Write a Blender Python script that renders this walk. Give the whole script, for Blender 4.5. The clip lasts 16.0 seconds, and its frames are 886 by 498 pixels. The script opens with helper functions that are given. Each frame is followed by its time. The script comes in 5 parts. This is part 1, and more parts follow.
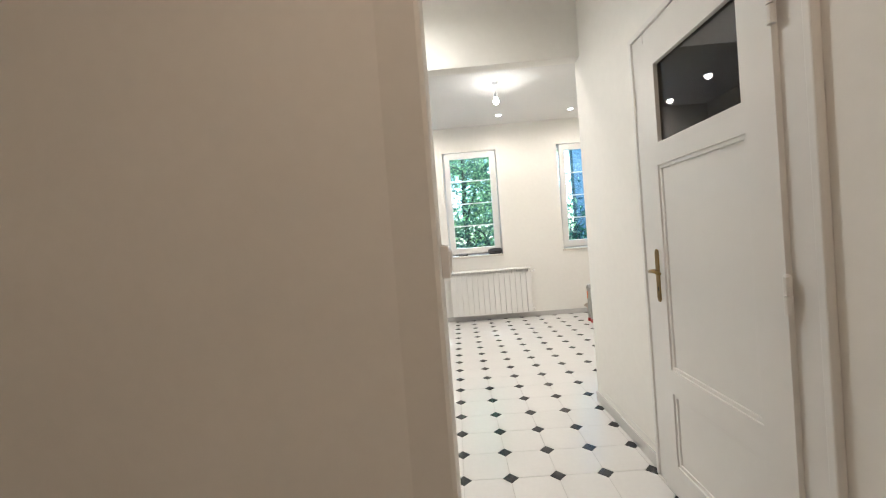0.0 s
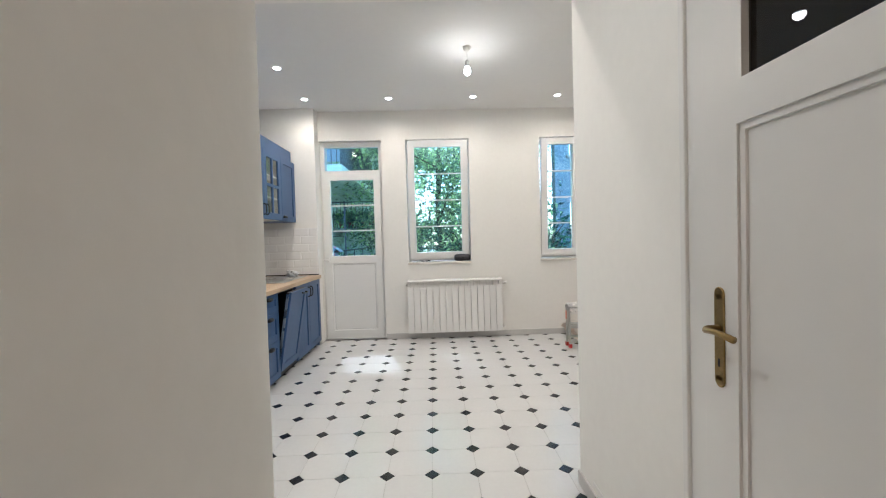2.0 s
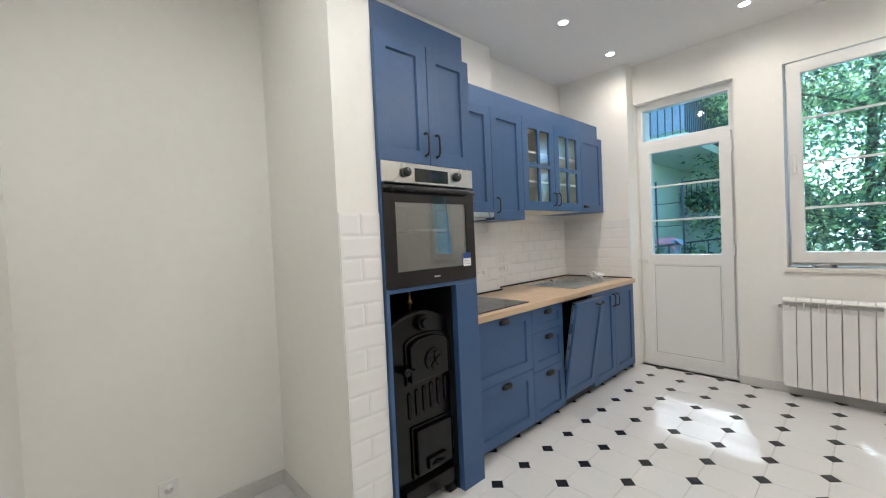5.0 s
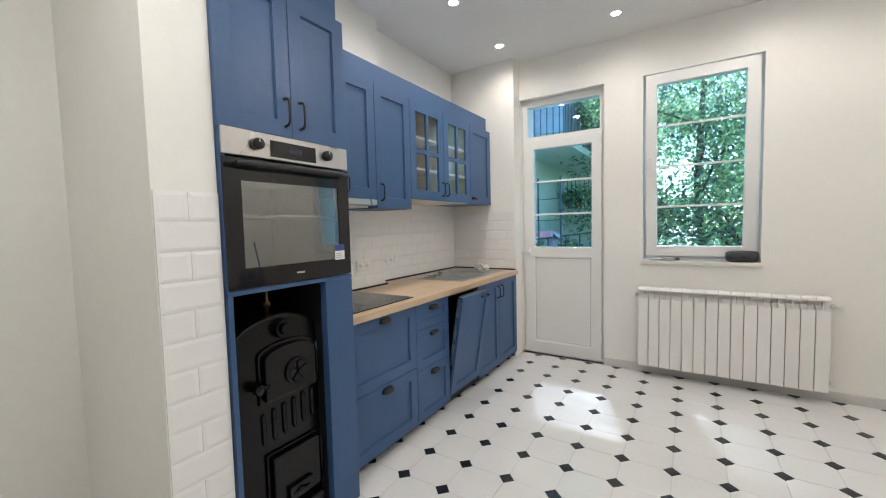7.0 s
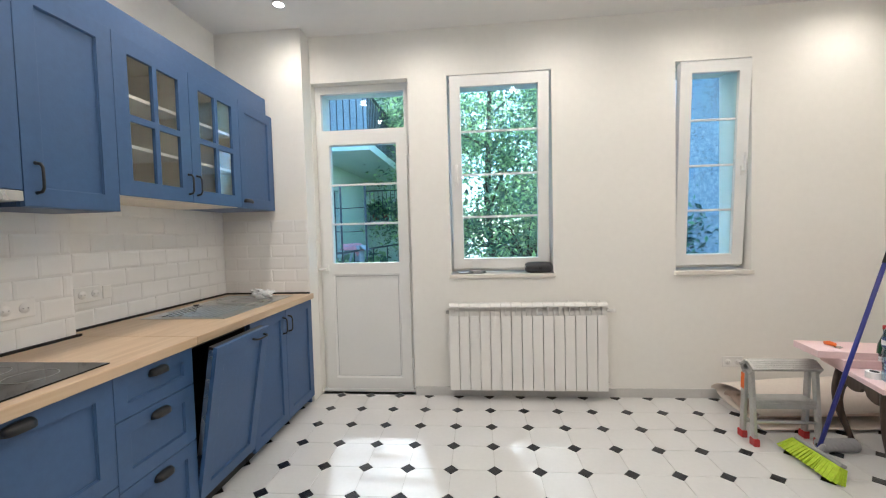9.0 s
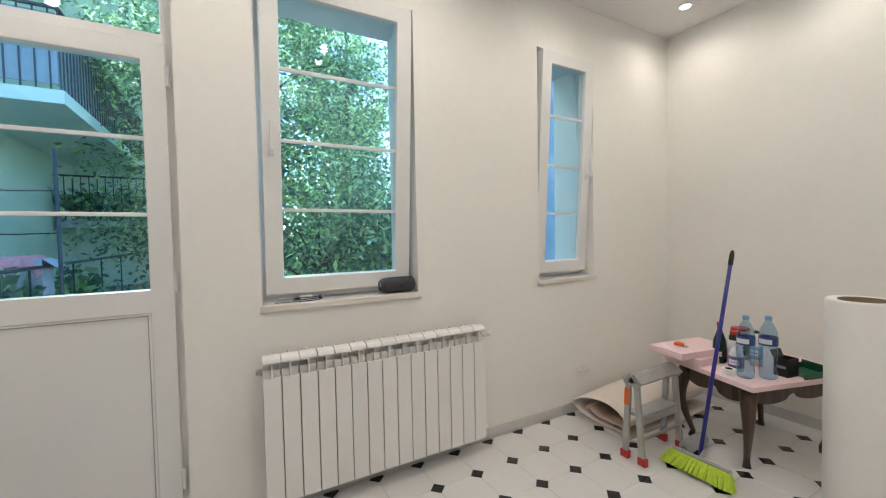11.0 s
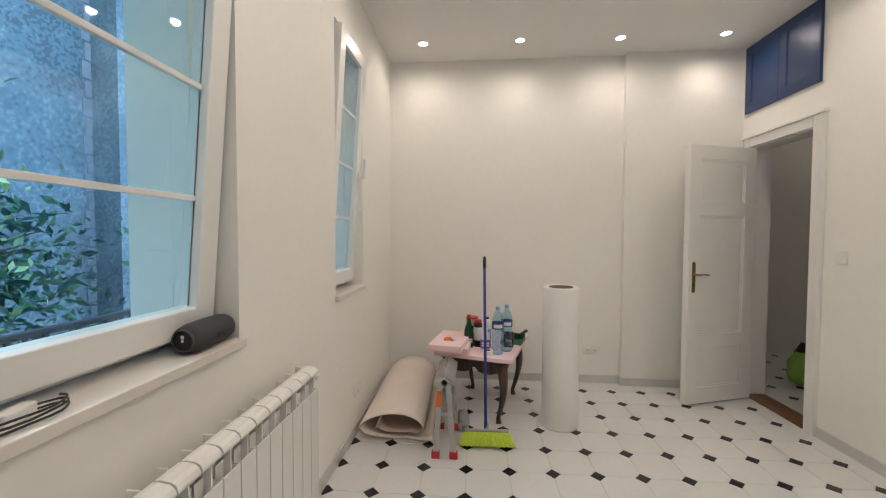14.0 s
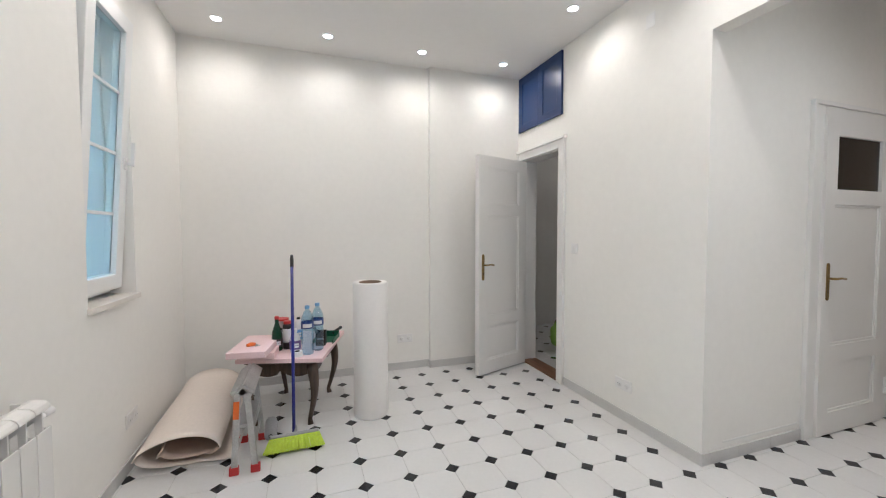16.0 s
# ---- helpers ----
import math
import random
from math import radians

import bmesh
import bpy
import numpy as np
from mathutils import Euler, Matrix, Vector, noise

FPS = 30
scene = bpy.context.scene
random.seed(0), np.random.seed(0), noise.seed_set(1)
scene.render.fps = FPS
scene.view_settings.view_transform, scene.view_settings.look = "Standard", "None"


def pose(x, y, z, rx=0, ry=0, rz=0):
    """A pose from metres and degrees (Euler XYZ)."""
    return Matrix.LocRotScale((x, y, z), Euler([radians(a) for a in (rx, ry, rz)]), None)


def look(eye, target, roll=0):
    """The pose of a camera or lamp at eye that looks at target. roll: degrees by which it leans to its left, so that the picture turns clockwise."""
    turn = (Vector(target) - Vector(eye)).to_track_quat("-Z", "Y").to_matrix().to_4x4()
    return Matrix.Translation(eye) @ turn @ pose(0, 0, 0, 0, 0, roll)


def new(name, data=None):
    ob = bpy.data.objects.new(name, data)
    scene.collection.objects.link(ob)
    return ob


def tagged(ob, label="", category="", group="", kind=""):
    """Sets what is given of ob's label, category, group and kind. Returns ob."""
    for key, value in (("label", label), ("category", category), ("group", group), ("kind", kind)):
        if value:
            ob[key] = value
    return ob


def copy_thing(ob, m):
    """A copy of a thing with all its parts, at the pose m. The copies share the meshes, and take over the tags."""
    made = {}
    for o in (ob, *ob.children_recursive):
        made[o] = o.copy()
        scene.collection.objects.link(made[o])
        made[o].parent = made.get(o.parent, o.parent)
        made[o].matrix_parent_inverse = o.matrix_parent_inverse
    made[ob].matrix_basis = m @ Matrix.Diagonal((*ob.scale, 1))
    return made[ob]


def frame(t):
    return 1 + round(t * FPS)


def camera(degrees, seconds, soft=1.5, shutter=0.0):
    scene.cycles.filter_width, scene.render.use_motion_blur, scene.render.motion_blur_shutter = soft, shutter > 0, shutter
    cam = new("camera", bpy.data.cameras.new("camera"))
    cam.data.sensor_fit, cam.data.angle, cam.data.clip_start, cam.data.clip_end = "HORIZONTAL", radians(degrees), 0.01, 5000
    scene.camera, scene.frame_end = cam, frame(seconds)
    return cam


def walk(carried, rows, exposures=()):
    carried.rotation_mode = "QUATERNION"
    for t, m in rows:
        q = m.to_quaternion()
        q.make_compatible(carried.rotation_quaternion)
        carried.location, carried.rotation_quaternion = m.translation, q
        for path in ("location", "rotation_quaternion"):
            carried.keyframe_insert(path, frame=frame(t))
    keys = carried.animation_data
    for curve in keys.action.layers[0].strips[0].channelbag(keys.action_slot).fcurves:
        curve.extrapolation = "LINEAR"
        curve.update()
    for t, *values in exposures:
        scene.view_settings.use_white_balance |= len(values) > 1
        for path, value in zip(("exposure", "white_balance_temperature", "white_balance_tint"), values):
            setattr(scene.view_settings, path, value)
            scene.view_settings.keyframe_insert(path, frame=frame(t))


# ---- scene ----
cam = camera(97.5, 16.0, 1.15)
PATH = [
    (0, (0.236, 0.271, 1.28), (0.172, 2.27, 1.235), -4.6),
    (0.5, (0.24, 0.452, 1.289), (0.479, 2.437, 1.26), -4.3),
    (1, (0.254, 0.657, 1.283), (0.638, 2.62, 1.246), -3.3),
    (1.5, (0.298, 0.892, 1.297), (0.686, 2.854, 1.251), -2.0),
    (2, (0.475, 1.181, 1.294), (0.522, 3.18, 1.244), -1.6),
    (2.5, (0.538, 1.442, 1.301), (0.085, 3.39, 1.256), -1.5),
    (3, (0.508, 1.718, 1.341), (-0.451, 3.473, 1.306), -2.1),
    (3.5, (0.479, 1.875, 1.334), (-0.871, 3.351, 1.31), -2.6),
    (3.7, (0.503, 1.947, 1.35), (-0.958, 3.313, 1.328), -3.0),
    (5.8, (0.586, 2.25, 1.352), (-0.881, 3.608, 1.288), -2.4),
    (6, (0.588, 2.265, 1.348), (-0.831, 3.672, 1.271), -2.1),
    (6.5, (0.573, 2.324, 1.349), (-0.693, 3.869, 1.242), -1.6),
    (7, (0.499, 2.436, 1.349), (-0.574, 4.12, 1.231), -1.4),
    (7.5, (0.42, 2.551, 1.35), (-0.445, 4.35, 1.229), -1.4),
    (8, (0.417, 2.678, 1.341), (-0.248, 4.561, 1.229), -1.5),
    (8.5, (0.415, 2.915, 1.352), (-0.04, 4.86, 1.26), -1.5),
    (9, (0.361, 3.127, 1.343), (0.184, 5.117, 1.262), -1.5),
    (9.5, (0.212, 3.374, 1.355), (0.333, 5.369, 1.285), -1.7),
    (9.7, (0.186, 3.478, 1.349), (0.418, 5.463, 1.283), -1.9),
    (11.8, (-0.071, 4.717, 1.32), (1.292, 6.178, 1.234), 0.2),
    (12, (-0.084, 4.824, 1.334), (1.368, 6.196, 1.241), 0.5),
    (12.5, (-0.152, 5.068, 1.329), (1.507, 6.181, 1.234), 1.0),
    (13, (-0.202, 5.266, 1.327), (1.606, 6.116, 1.239), 0.9),
    (13.5, (-0.214, 5.399, 1.347), (1.715, 5.92, 1.268), 0.5),
    (14, (-0.301, 5.484, 1.355), (1.691, 5.647, 1.288), 0.2),
    (14.5, (-0.371, 5.493, 1.365), (1.622, 5.329, 1.311), 0.2),
    (15, (-0.392, 5.46, 1.366), (1.564, 5.046, 1.311), 0.4),
    (15.5, (-0.4, 5.416, 1.363), (1.518, 4.855, 1.286), 0.3),
    (16, (-0.382, 5.308, 1.359), (1.504, 4.648, 1.276), -0.1),
]
walk(cam, [(t, look(eye, aim, roll)) for t, eye, aim, roll in PATH],
     [(0.0, 3.1, 5400, 5), (1.5, 2.88, 5250, 6), (2.0, 2.72, 5200, 6), (3.0, 2.70, 5250, 6), (6.0, 2.68, 5200, 5), (8.0, 2.7, 5250, 6), (9.0, 2.75, 5300, 6), (9.5, 2.72, 5450, 6), (12.0, 2.28, 5350, 6), (13.0, 2.22, 5400, 6), (14.0, 2.32, 5650, 8), (14.7, 2.52, 5550, 8), (15.5, 2.68, 5150, 7), (16.0, 2.7, 5050, 7)])

# ---- world and light ----
world = bpy.data.worlds.new("world")
scene.world = world
world.use_nodes = True
wn = world.node_tree.nodes
sky = wn.new("ShaderNodeTexSky")
sky.sky_type = 'NISHITA'
sky.sun_disc = False
sky.sun_elevation = radians(54)
sky.sun_rotation = radians(342)
world.node_tree.links.new(sky.outputs[0], wn["Background"].inputs[0])
wn["Background"].inputs[1].default_value = 0.15

sun_data = bpy.data.lights.new("sun", 'SUN')
sun_data.energy = 4.5
sun_data.angle = radians(2.0)
sun_data.color = (1.0, 0.97, 0.92)
sun = new("sun", sun_data)
sun.matrix_world = look((-5.0, 15.2, 22.2), (0.0, 0.0, 0.0))

CEIL = 2.98
LED = (1.0, 0.785, 0.585)
SPOT_W = 2.9
# the last two are unseen, added to brighten the kitchen fronts
SPOTS = [(-0.98, 4.17), (-0.98, 4.98), (-0.99, 5.81), (-0.01, 5.83), (0.99, 5.83), (2.0, 5.83),
         (3.01, 5.93), (3.01, 5.12), (3.03, 4.31), (3.02, 3.50), (2.02, 3.47), (1.0, 3.47), (0.0, 3.47)]
BULB = (0.815, 4.64, 2.777)
for k, (lx, ly) in enumerate(SPOTS):
    ld = bpy.data.lights.new("downlight_lamp", 'SPOT')
    ld.energy, ld.color = SPOT_W * (1.65 if lx < 0.5 and ly < 5.5 else 1.05 if lx < 0.5 else 0.88 if lx < 1.5 else 0.82), LED
    ld.spot_size, ld.spot_blend, ld.shadow_soft_size = radians(172), 0.9, 0.04
    lo = new("downlight_lamp", ld)
    lo.matrix_world = look((lx, ly, CEIL - 0.02), (lx, ly, 0))
bd_ = bpy.data.lights.new("bulb_lamp", 'POINT')
bd_.energy, bd_.color, bd_.shadow_soft_size = 0.3, LED, 0.03
new("bulb_lamp", bd_).location = (BULB[0], BULB[1], BULB[2] - 0.01)
# most of the bulb's light leaves its lower half, below the opaque collar
bs_ = bpy.data.lights.new("bulb_lower_lamp", 'SPOT')
bs_.energy, bs_.color, bs_.shadow_soft_size = 3.6, LED, 0.03
bs_.spot_size, bs_.spot_blend = radians(178), 0.25
new("bulb_lower_lamp", bs_).matrix_world = look((BULB[0], BULB[1], BULB[2] - 0.01), (BULB[0], BULB[1], 0))
# unseen ceiling lamps: two warm ones assumed in the hall, before the beam and behind the start of the walk; the last is
# added to brighten the side room
UNSEEN = [(-0.2, 2.45), (0.55, 0.0), (3.7, 1.5)]
for (lx, ly), watts, tone in zip(UNSEEN, (9.8, 5.2, 2.4), ((1.0, 0.84, 0.68), (1.0, 0.66, 0.42), LED)):
    ld = bpy.data.lights.new("unseen_lamp", 'SPOT')
    ld.energy, ld.color = watts, tone
    ld.spot_size, ld.spot_blend, ld.shadow_soft_size = radians(172), 0.7, 0.06
    new("unseen_lamp", ld).matrix_world = look((lx, ly, CEIL - 0.02), (lx, ly, 0))
# ---- materials ----


def mat(name, color, rough=0.5, metal=0.0, var=0.06, scale=6.0, bump=0.0, bscale=60.0, spec=0.5, coat=0.0):
    """A principled material with colour varied at two scales and a fine relief."""
    m = bpy.data.materials.new(name)
    m.use_nodes = True
    nt = m.node_tree
    n, l = nt.nodes, nt.links
    p = n["Principled BSDF"]
    tc = n.new("ShaderNodeTexCoord")
    geo = n.new("ShaderNodeNewGeometry")
    n1 = n.new("ShaderNodeTexNoise")
    n1.inputs["Scale"].default_value = scale
    n1.inputs["Detail"].default_value = 4
    n2 = n.new("ShaderNodeTexNoise")
    n2.inputs["Scale"].default_value = scale * 14
    l.new(geo.outputs["Position"], n1.inputs["Vector"])
    l.new(geo.outputs["Position"], n2.inputs["Vector"])
    ad = n.new("ShaderNodeMath")
    ad.operation = 'ADD'
    l.new(n1.outputs[0], ad.inputs[0])
    l.new(n2.outputs[0], ad.inputs[1])
    ramp = n.new("ShaderNodeValToRGB")
    ramp.color_ramp.elements[0].position, ramp.color_ramp.elements[1].position = 0.3, 0.7
    lo = [max(0.0, c * (1 - var)) for c in color]
    hi = [min(1.0, c * (1 + var)) for c in color]
    ramp.color_ramp.elements[0].color = (*lo, 1)
    ramp.color_ramp.elements[1].color = (*hi, 1)
    hf = n.new("ShaderNodeMath")
    hf.operation = 'MULTIPLY'
    hf.inputs[1].default_value = 0.5
    l.new(ad.outputs[0], hf.inputs[0])
    l.new(hf.outputs[0], ramp.inputs[0])
    l.new(ramp.outputs[0], p.inputs["Base Color"])
    rr = n.new("ShaderNodeMapRange")
    rr.inputs["To Min"].default_value, rr.inputs["To Max"].default_value = max(0.02, rough * 0.88), min(1.0, rough * 1.12)
    l.new(n1.outputs[0], rr.inputs["Value"])
    l.new(rr.outputs[0], p.inputs["Roughness"])
    p.inputs["Metallic"].default_value = metal
    p.inputs["Specular IOR Level"].default_value = spec
    p.inputs["Coat Weight"].default_value = coat
    if bump:
        n3 = n.new("ShaderNodeTexNoise")
        n3.inputs["Scale"].default_value = bscale
        n3.inputs["Detail"].default_value = 5
        l.new(geo.outputs["Position"], n3.inputs["Vector"])
        b = n.new("ShaderNodeBump")
        b.inputs["Strength"].default_value = bump
        b.inputs["Distance"].default_value = 0.01
        l.new(n3.outputs[0], b.inputs["Height"])
        l.new(b.outputs[0], p.inputs["Normal"])
    return m


def glow(name, color, strength):
    m = bpy.data.materials.new(name)
    m.use_nodes = True
    n, l = m.node_tree.nodes, m.node_tree.links
    e = n.new("ShaderNodeEmission")
    e.inputs[0].default_value, e.inputs[1].default_value = (*color, 1), strength
    l.new(e.outputs[0], n["Material Output"].inputs[0])
    return m


def glass(name, tint=(0.93, 1.0, 0.98), gloss=0.09):
    """Thin pane: clear with a mirror-like reflection that grows at grazing angles."""
    m = bpy.data.materials.new(name)
    m.use_nodes = True
    n, l = m.node_tree.nodes, m.node_tree.links
    tr = n.new("ShaderNodeBsdfTransparent")
    tr.inputs[0].default_value = (*tint, 1)
    gl = n.new("ShaderNodeBsdfGlossy")
    gl.inputs["Roughness"].default_value = 0.01
    lw_ = n.new("ShaderNodeLayerWeight")
    lw_.inputs[0].default_value = 0.5
    pw = n.new("ShaderNodeMath")
    pw.operation, pw.inputs[1].default_value = 'POWER', 4.0
    fr = n.new("ShaderNodeMath")
    fr.operation, fr.inputs[1].default_value, fr.inputs[2].default_value = 'MULTIPLY_ADD', 0.9, gloss * 0.5
    l.new(lw_.outputs["Facing"], pw.inputs[0])
    l.new(pw.outputs[0], fr.inputs[0])
    mx = n.new("ShaderNodeMixShader")
    l.new(fr.outputs[0], mx.inputs[0])
    l.new(tr.outputs[0], mx.inputs[1])
    l.new(gl.outputs[0], mx.inputs[2])
    l.new(mx.outputs[0], n["Material Output"].inputs[0])
    return m


def leafy(name, color):
    """Thin leaves: each one differs in tone, glossy above and letting light through."""
    m = mat(name, color, 0.32, var=0.3, scale=1.3)
    n, l = m.node_tree.nodes, m.node_tree.links
    p = n["Principled BSDF"]
    geo = n.new("ShaderNodeNewGeometry")
    tone = n.new("ShaderNodeValToRGB")
    tone.color_ramp.elements[0].color = (0.28, 0.34, 0.46, 1)
    tone.color_ramp.elements[1].color = (2.2, 2.05, 1.6, 1)
    tone.color_ramp.elements.new(0.55).color = (0.85, 0.88, 0.9, 1)
    l.new(geo.outputs["Random Per Island"], tone.inputs[0])
    base = p.inputs["Base Color"].links[0].from_socket
    mul = n.new("ShaderNodeMixRGB")
    mul.blend_type = 'MULTIPLY'
    mul.inputs[0].default_value = 1.0
    l.new(base, mul.inputs[1])
    l.new(tone.outputs[0], mul.inputs[2])
    l.new(mul.outputs[0], p.inputs["Base Color"])
    thin = n.new("ShaderNodeMixRGB")
    thin.blend_type = 'MULTIPLY'
    thin.inputs[0].default_value = 1.0
    thin.inputs[1].default_value = (color[0] * 3.9, color[1] * 3.5, color[2] * 3.9, 1)
    l.new(tone.outputs[0], thin.inputs[2])
    tl = n.new("ShaderNodeBsdfTranslucent")
    l.new(thin.outputs[0], tl.inputs[0])
    mx = n.new("ShaderNodeMixShader")
    mx.inputs[0].default_value = 0.66
    l.new(p.outputs[0], mx.inputs[1])
    l.new(tl.outputs[0], mx.inputs[2])
    l.new(mx.outputs[0], n["Material Output"].inputs[0])
    return m


def wood(name, light, dark, along="Y", rough=0.4):
    m = mat(name, light, rough)
    n, l = m.node_tree.nodes, m.node_tree.links
    p = n["Principled BSDF"]
    geo = n.new("ShaderNodeNewGeometry")
    mp = n.new("ShaderNodeMapping")
    s = {"X": (1.2, 14, 14), "Y": (14, 1.2, 14), "Z": (14, 14, 1.2)}[along]
    mp.inputs["Scale"].default_value = s
    l.new(geo.outputs["Position"], mp.inputs["Vector"])
    ns = n.new("ShaderNodeTexNoise")
    ns.inputs["Scale"].default_value, ns.inputs["Detail"].default_value, ns.inputs["Distortion"].default_value = 2.2, 8, 0.8
    l.new(mp.outputs[0], ns.inputs["Vector"])
    rp = n.new("ShaderNodeValToRGB")
    rp.color_ramp.elements[0].position, rp.color_ramp.elements[1].position = 0.32, 0.68
    rp.color_ramp.elements[0].color, rp.color_ramp.elements[1].color = (*dark, 1), (*light, 1)
    l.new(ns.outputs[0], rp.inputs[0])
    l.new(rp.outputs[0], p.inputs["Base Color"])
    return m


WALL = mat("wall_paint", (0.86, 0.845, 0.80), 0.8, var=0.02, scale=1.5, bump=0.04, bscale=60)
CEILM = mat("ceiling_paint", (0.80, 0.79, 0.77), 0.85, var=0.015, scale=1.2, bump=0.04)
DOORP = mat("door_enamel", (0.80, 0.79, 0.76), 0.3, var=0.012, scale=1.2, bump=0.012, bscale=14)
PVC = mat("white_pvc", (0.82, 0.82, 0.80), 0.3, var=0.015, scale=3)
PLAST = mat("white_plastic", (0.82, 0.81, 0.79), 0.35, var=0.01)
BLUE = mat("blue_lacquer", (0.047, 0.100, 0.225), 0.40, var=0.08, scale=2.5, bump=0.05, bscale=90)
NAVY = mat("navy_lacquer", (0.012, 0.036, 0.125), 0.35, var=0.08, scale=2.5)
BLACK = mat("black_metal", (0.012, 0.012, 0.013), 0.4, var=0.2, scale=10)
IRON = mat("cast_iron", (0.0025, 0.0025, 0.003), 0.22, var=0.35, scale=9, bump=0.1, bscale=120, spec=0.33)
OVENB = mat("oven_black_glass", (0.008, 0.008, 0.009), 0.06, var=0.1)
STEEL = mat("brushed_steel", (0.55, 0.54, 0.52), 0.28, metal=1.0, var=0.06, scale=4)
ALU = mat("worn_aluminium", (0.52, 0.52, 0.51), 0.36, metal=0.85, var=0.2, scale=12, bump=0.2, bscale=80)
BRASS = mat("aged_brass", (0.34, 0.24, 0.10), 0.35, metal=1.0, var=0.2, scale=20)
GREYM = mat("grey_cavity", (0.40, 0.41, 0.39), 0.6, var=0.05)
RADI = mat("radiator_enamel", (0.83, 0.82, 0.79), 0.25, var=0.015)
TILEW = mat("white_floor_tile", (0.67, 0.665, 0.65), 0.15, var=0.03, scale=3.0, bump=0.02, bscale=18)
TILEK = mat("black_floor_tile", (0.014, 0.015, 0.018), 0.2, var=0.3, scale=20)
GROUT = mat("grey_grout", (0.50, 0.49, 0.47), 0.9, var=0.12, scale=8)
GROUTW = mat("white_grout", (0.84, 0.83, 0.81), 0.9, var=0.05, scale=8)
METRO = mat("white_glazed_tile", (0.85, 0.845, 0.83), 0.06, var=0.015, scale=2.0)
SKIRT = mat("skirting_tile", (0.60, 0.59, 0.57), 0.3, var=0.05, scale=5)
OAK = wood("oak_worktop", (0.62, 0.47, 0.315), (0.52, 0.375, 0.235), "Y", 0.38)
DARKWOOD = wood("dark_carved_wood", (0.10, 0.065, 0.045), (0.030, 0.018, 0.012), "Z", 0.4)
SILLM = mat("stone_sill", (0.74, 0.70, 0.64), 0.35, var=0.05, scale=9)
THRESH = wood("threshold_wood", (0.22, 0.10, 0.05), (0.09, 0.04, 0.02), "X", 0.35)
PINK = mat("pink_foam_board", (0.80, 0.60, 0.60), 0.8, var=0.06, scale=7, bump=0.15, bscale=120)
VINYL = mat("cream_vinyl_sheet", (0.78, 0.70, 0.62), 0.5, var=0.05, scale=4, bump=0.1)
VINYLIN = mat("vinyl_backing", (0.62, 0.49, 0.40), 0.7, var=0.06, scale=6)
PAPER = mat("white_paper_roll", (0.83, 0.81, 0.78), 0.6, var=0.02, scale=3, bump=0.05)
CARDB = mat("cardboard", (0.16, 0.11, 0.07), 0.8, var=0.15)
BROOMB = mat("blue_plastic_pole", (0.02, 0.025, 0.22), 0.3, var=0.08)
LIME = mat("lime_bristles", (0.50, 0.66, 0.03), 0.6, var=0.25, scale=60)
GREYP = mat("grey_plastic", (0.35, 0.35, 0.36), 0.45, var=0.08)
REDP = mat("red_plastic", (0.45, 0.03, 0.03), 0.4, var=0.1)
ORANGE = mat("orange_plastic", (0.75, 0.16, 0.02), 0.4, var=0.1)
GREENG = mat("green_bottle_glass", (0.008, 0.05, 0.02), 0.08, var=0.1)
LABELB = mat("navy_label", (0.03, 0.06, 0.22), 0.4, var=0.1)
LABELW = mat("white_label", (0.78, 0.78, 0.78), 0.5, var=0.03)
PURPLE = mat("purple_label", (0.16, 0.10, 0.26), 0.5, var=0.15)
DGREEN = mat("dark_green_plastic", (0.015, 0.10, 0.05), 0.45, var=0.1)
LGREEN = mat("light_green_fabric", (0.30, 0.50, 0.10), 0.8, var=0.15)
RUBBER = mat("charcoal_fabric", (0.045, 0.045, 0.05), 0.7, var=0.2, scale=90, bump=0.3, bscale=400)
PLASTICF = mat("clear_film", (0.75, 0.76, 0.76), 0.2, var=0.1)
PANE = glass("window_glass", (0.88, 0.98, 1.0))
WATER = glass("clear_blue_bottle", (0.70, 0.86, 0.96), 0.25)
CABGL = glass("cabinet_glass", (0.92, 0.93, 0.90), 0.06)
CABIN = mat("cabinet_interior", (0.76, 0.71, 0.62), 0.6, var=0.03)
LAMPGL = glow("led_disc", (1.0, 0.93, 0.82), 3.0)
BULBGL = glow("bulb_glow", (1.0, 0.92, 0.80), 6.0)
CLOCKGL = glow("clock_digits", (0.6, 0.68, 1.0), 0.04)
BARK = mat("bark", (0.10, 0.075, 0.05), 0.9, var=0.4, scale=9, bump=0.6, bscale=30)
LEAF = leafy("leaf", (0.115, 0.17, 0.09))
LEAFD = leafy("leaf_dark", (0.025, 0.065, 0.04))
PLASTER = mat("old_plaster", (0.245, 0.30, 0.33), 0.9, var=0.30, scale=1.1, bump=0.5, bscale=6)
peel = [x for x in PLASTER.node_tree.nodes if x.type == 'VALTORGB'][0].color_ramp
for pos_, tone_ in ((0.42, (0.155, 0.17, 0.18, 1)), (0.435, (0.215, 0.275, 0.305, 1)), (0.55, (0.245, 0.30, 0.33, 1)), (0.56, (0.38, 0.41, 0.42, 1))):
    peel.elements.new(pos_).color = tone_
PLASTERG = mat("pale_green_plaster", (0.76, 0.81, 0.68), 0.9, var=0.07, scale=1.0, bump=0.2, bscale=9)
BRICK = mat("weathered_brick", (0.40, 0.39, 0.42), 0.9, var=0.3, scale=5, bump=0.5)
CONC = mat("concrete", (0.42, 0.41, 0.38), 0.9, var=0.15, scale=3, bump=0.3)
SOIL = mat("yard_ground", (0.16, 0.15, 0.11), 0.95, var=0.35, scale=2, bump=0.5)
ROOFT = mat("roof_tiles", (0.25, 0.11, 0.07), 0.85, var=0.3, scale=6)
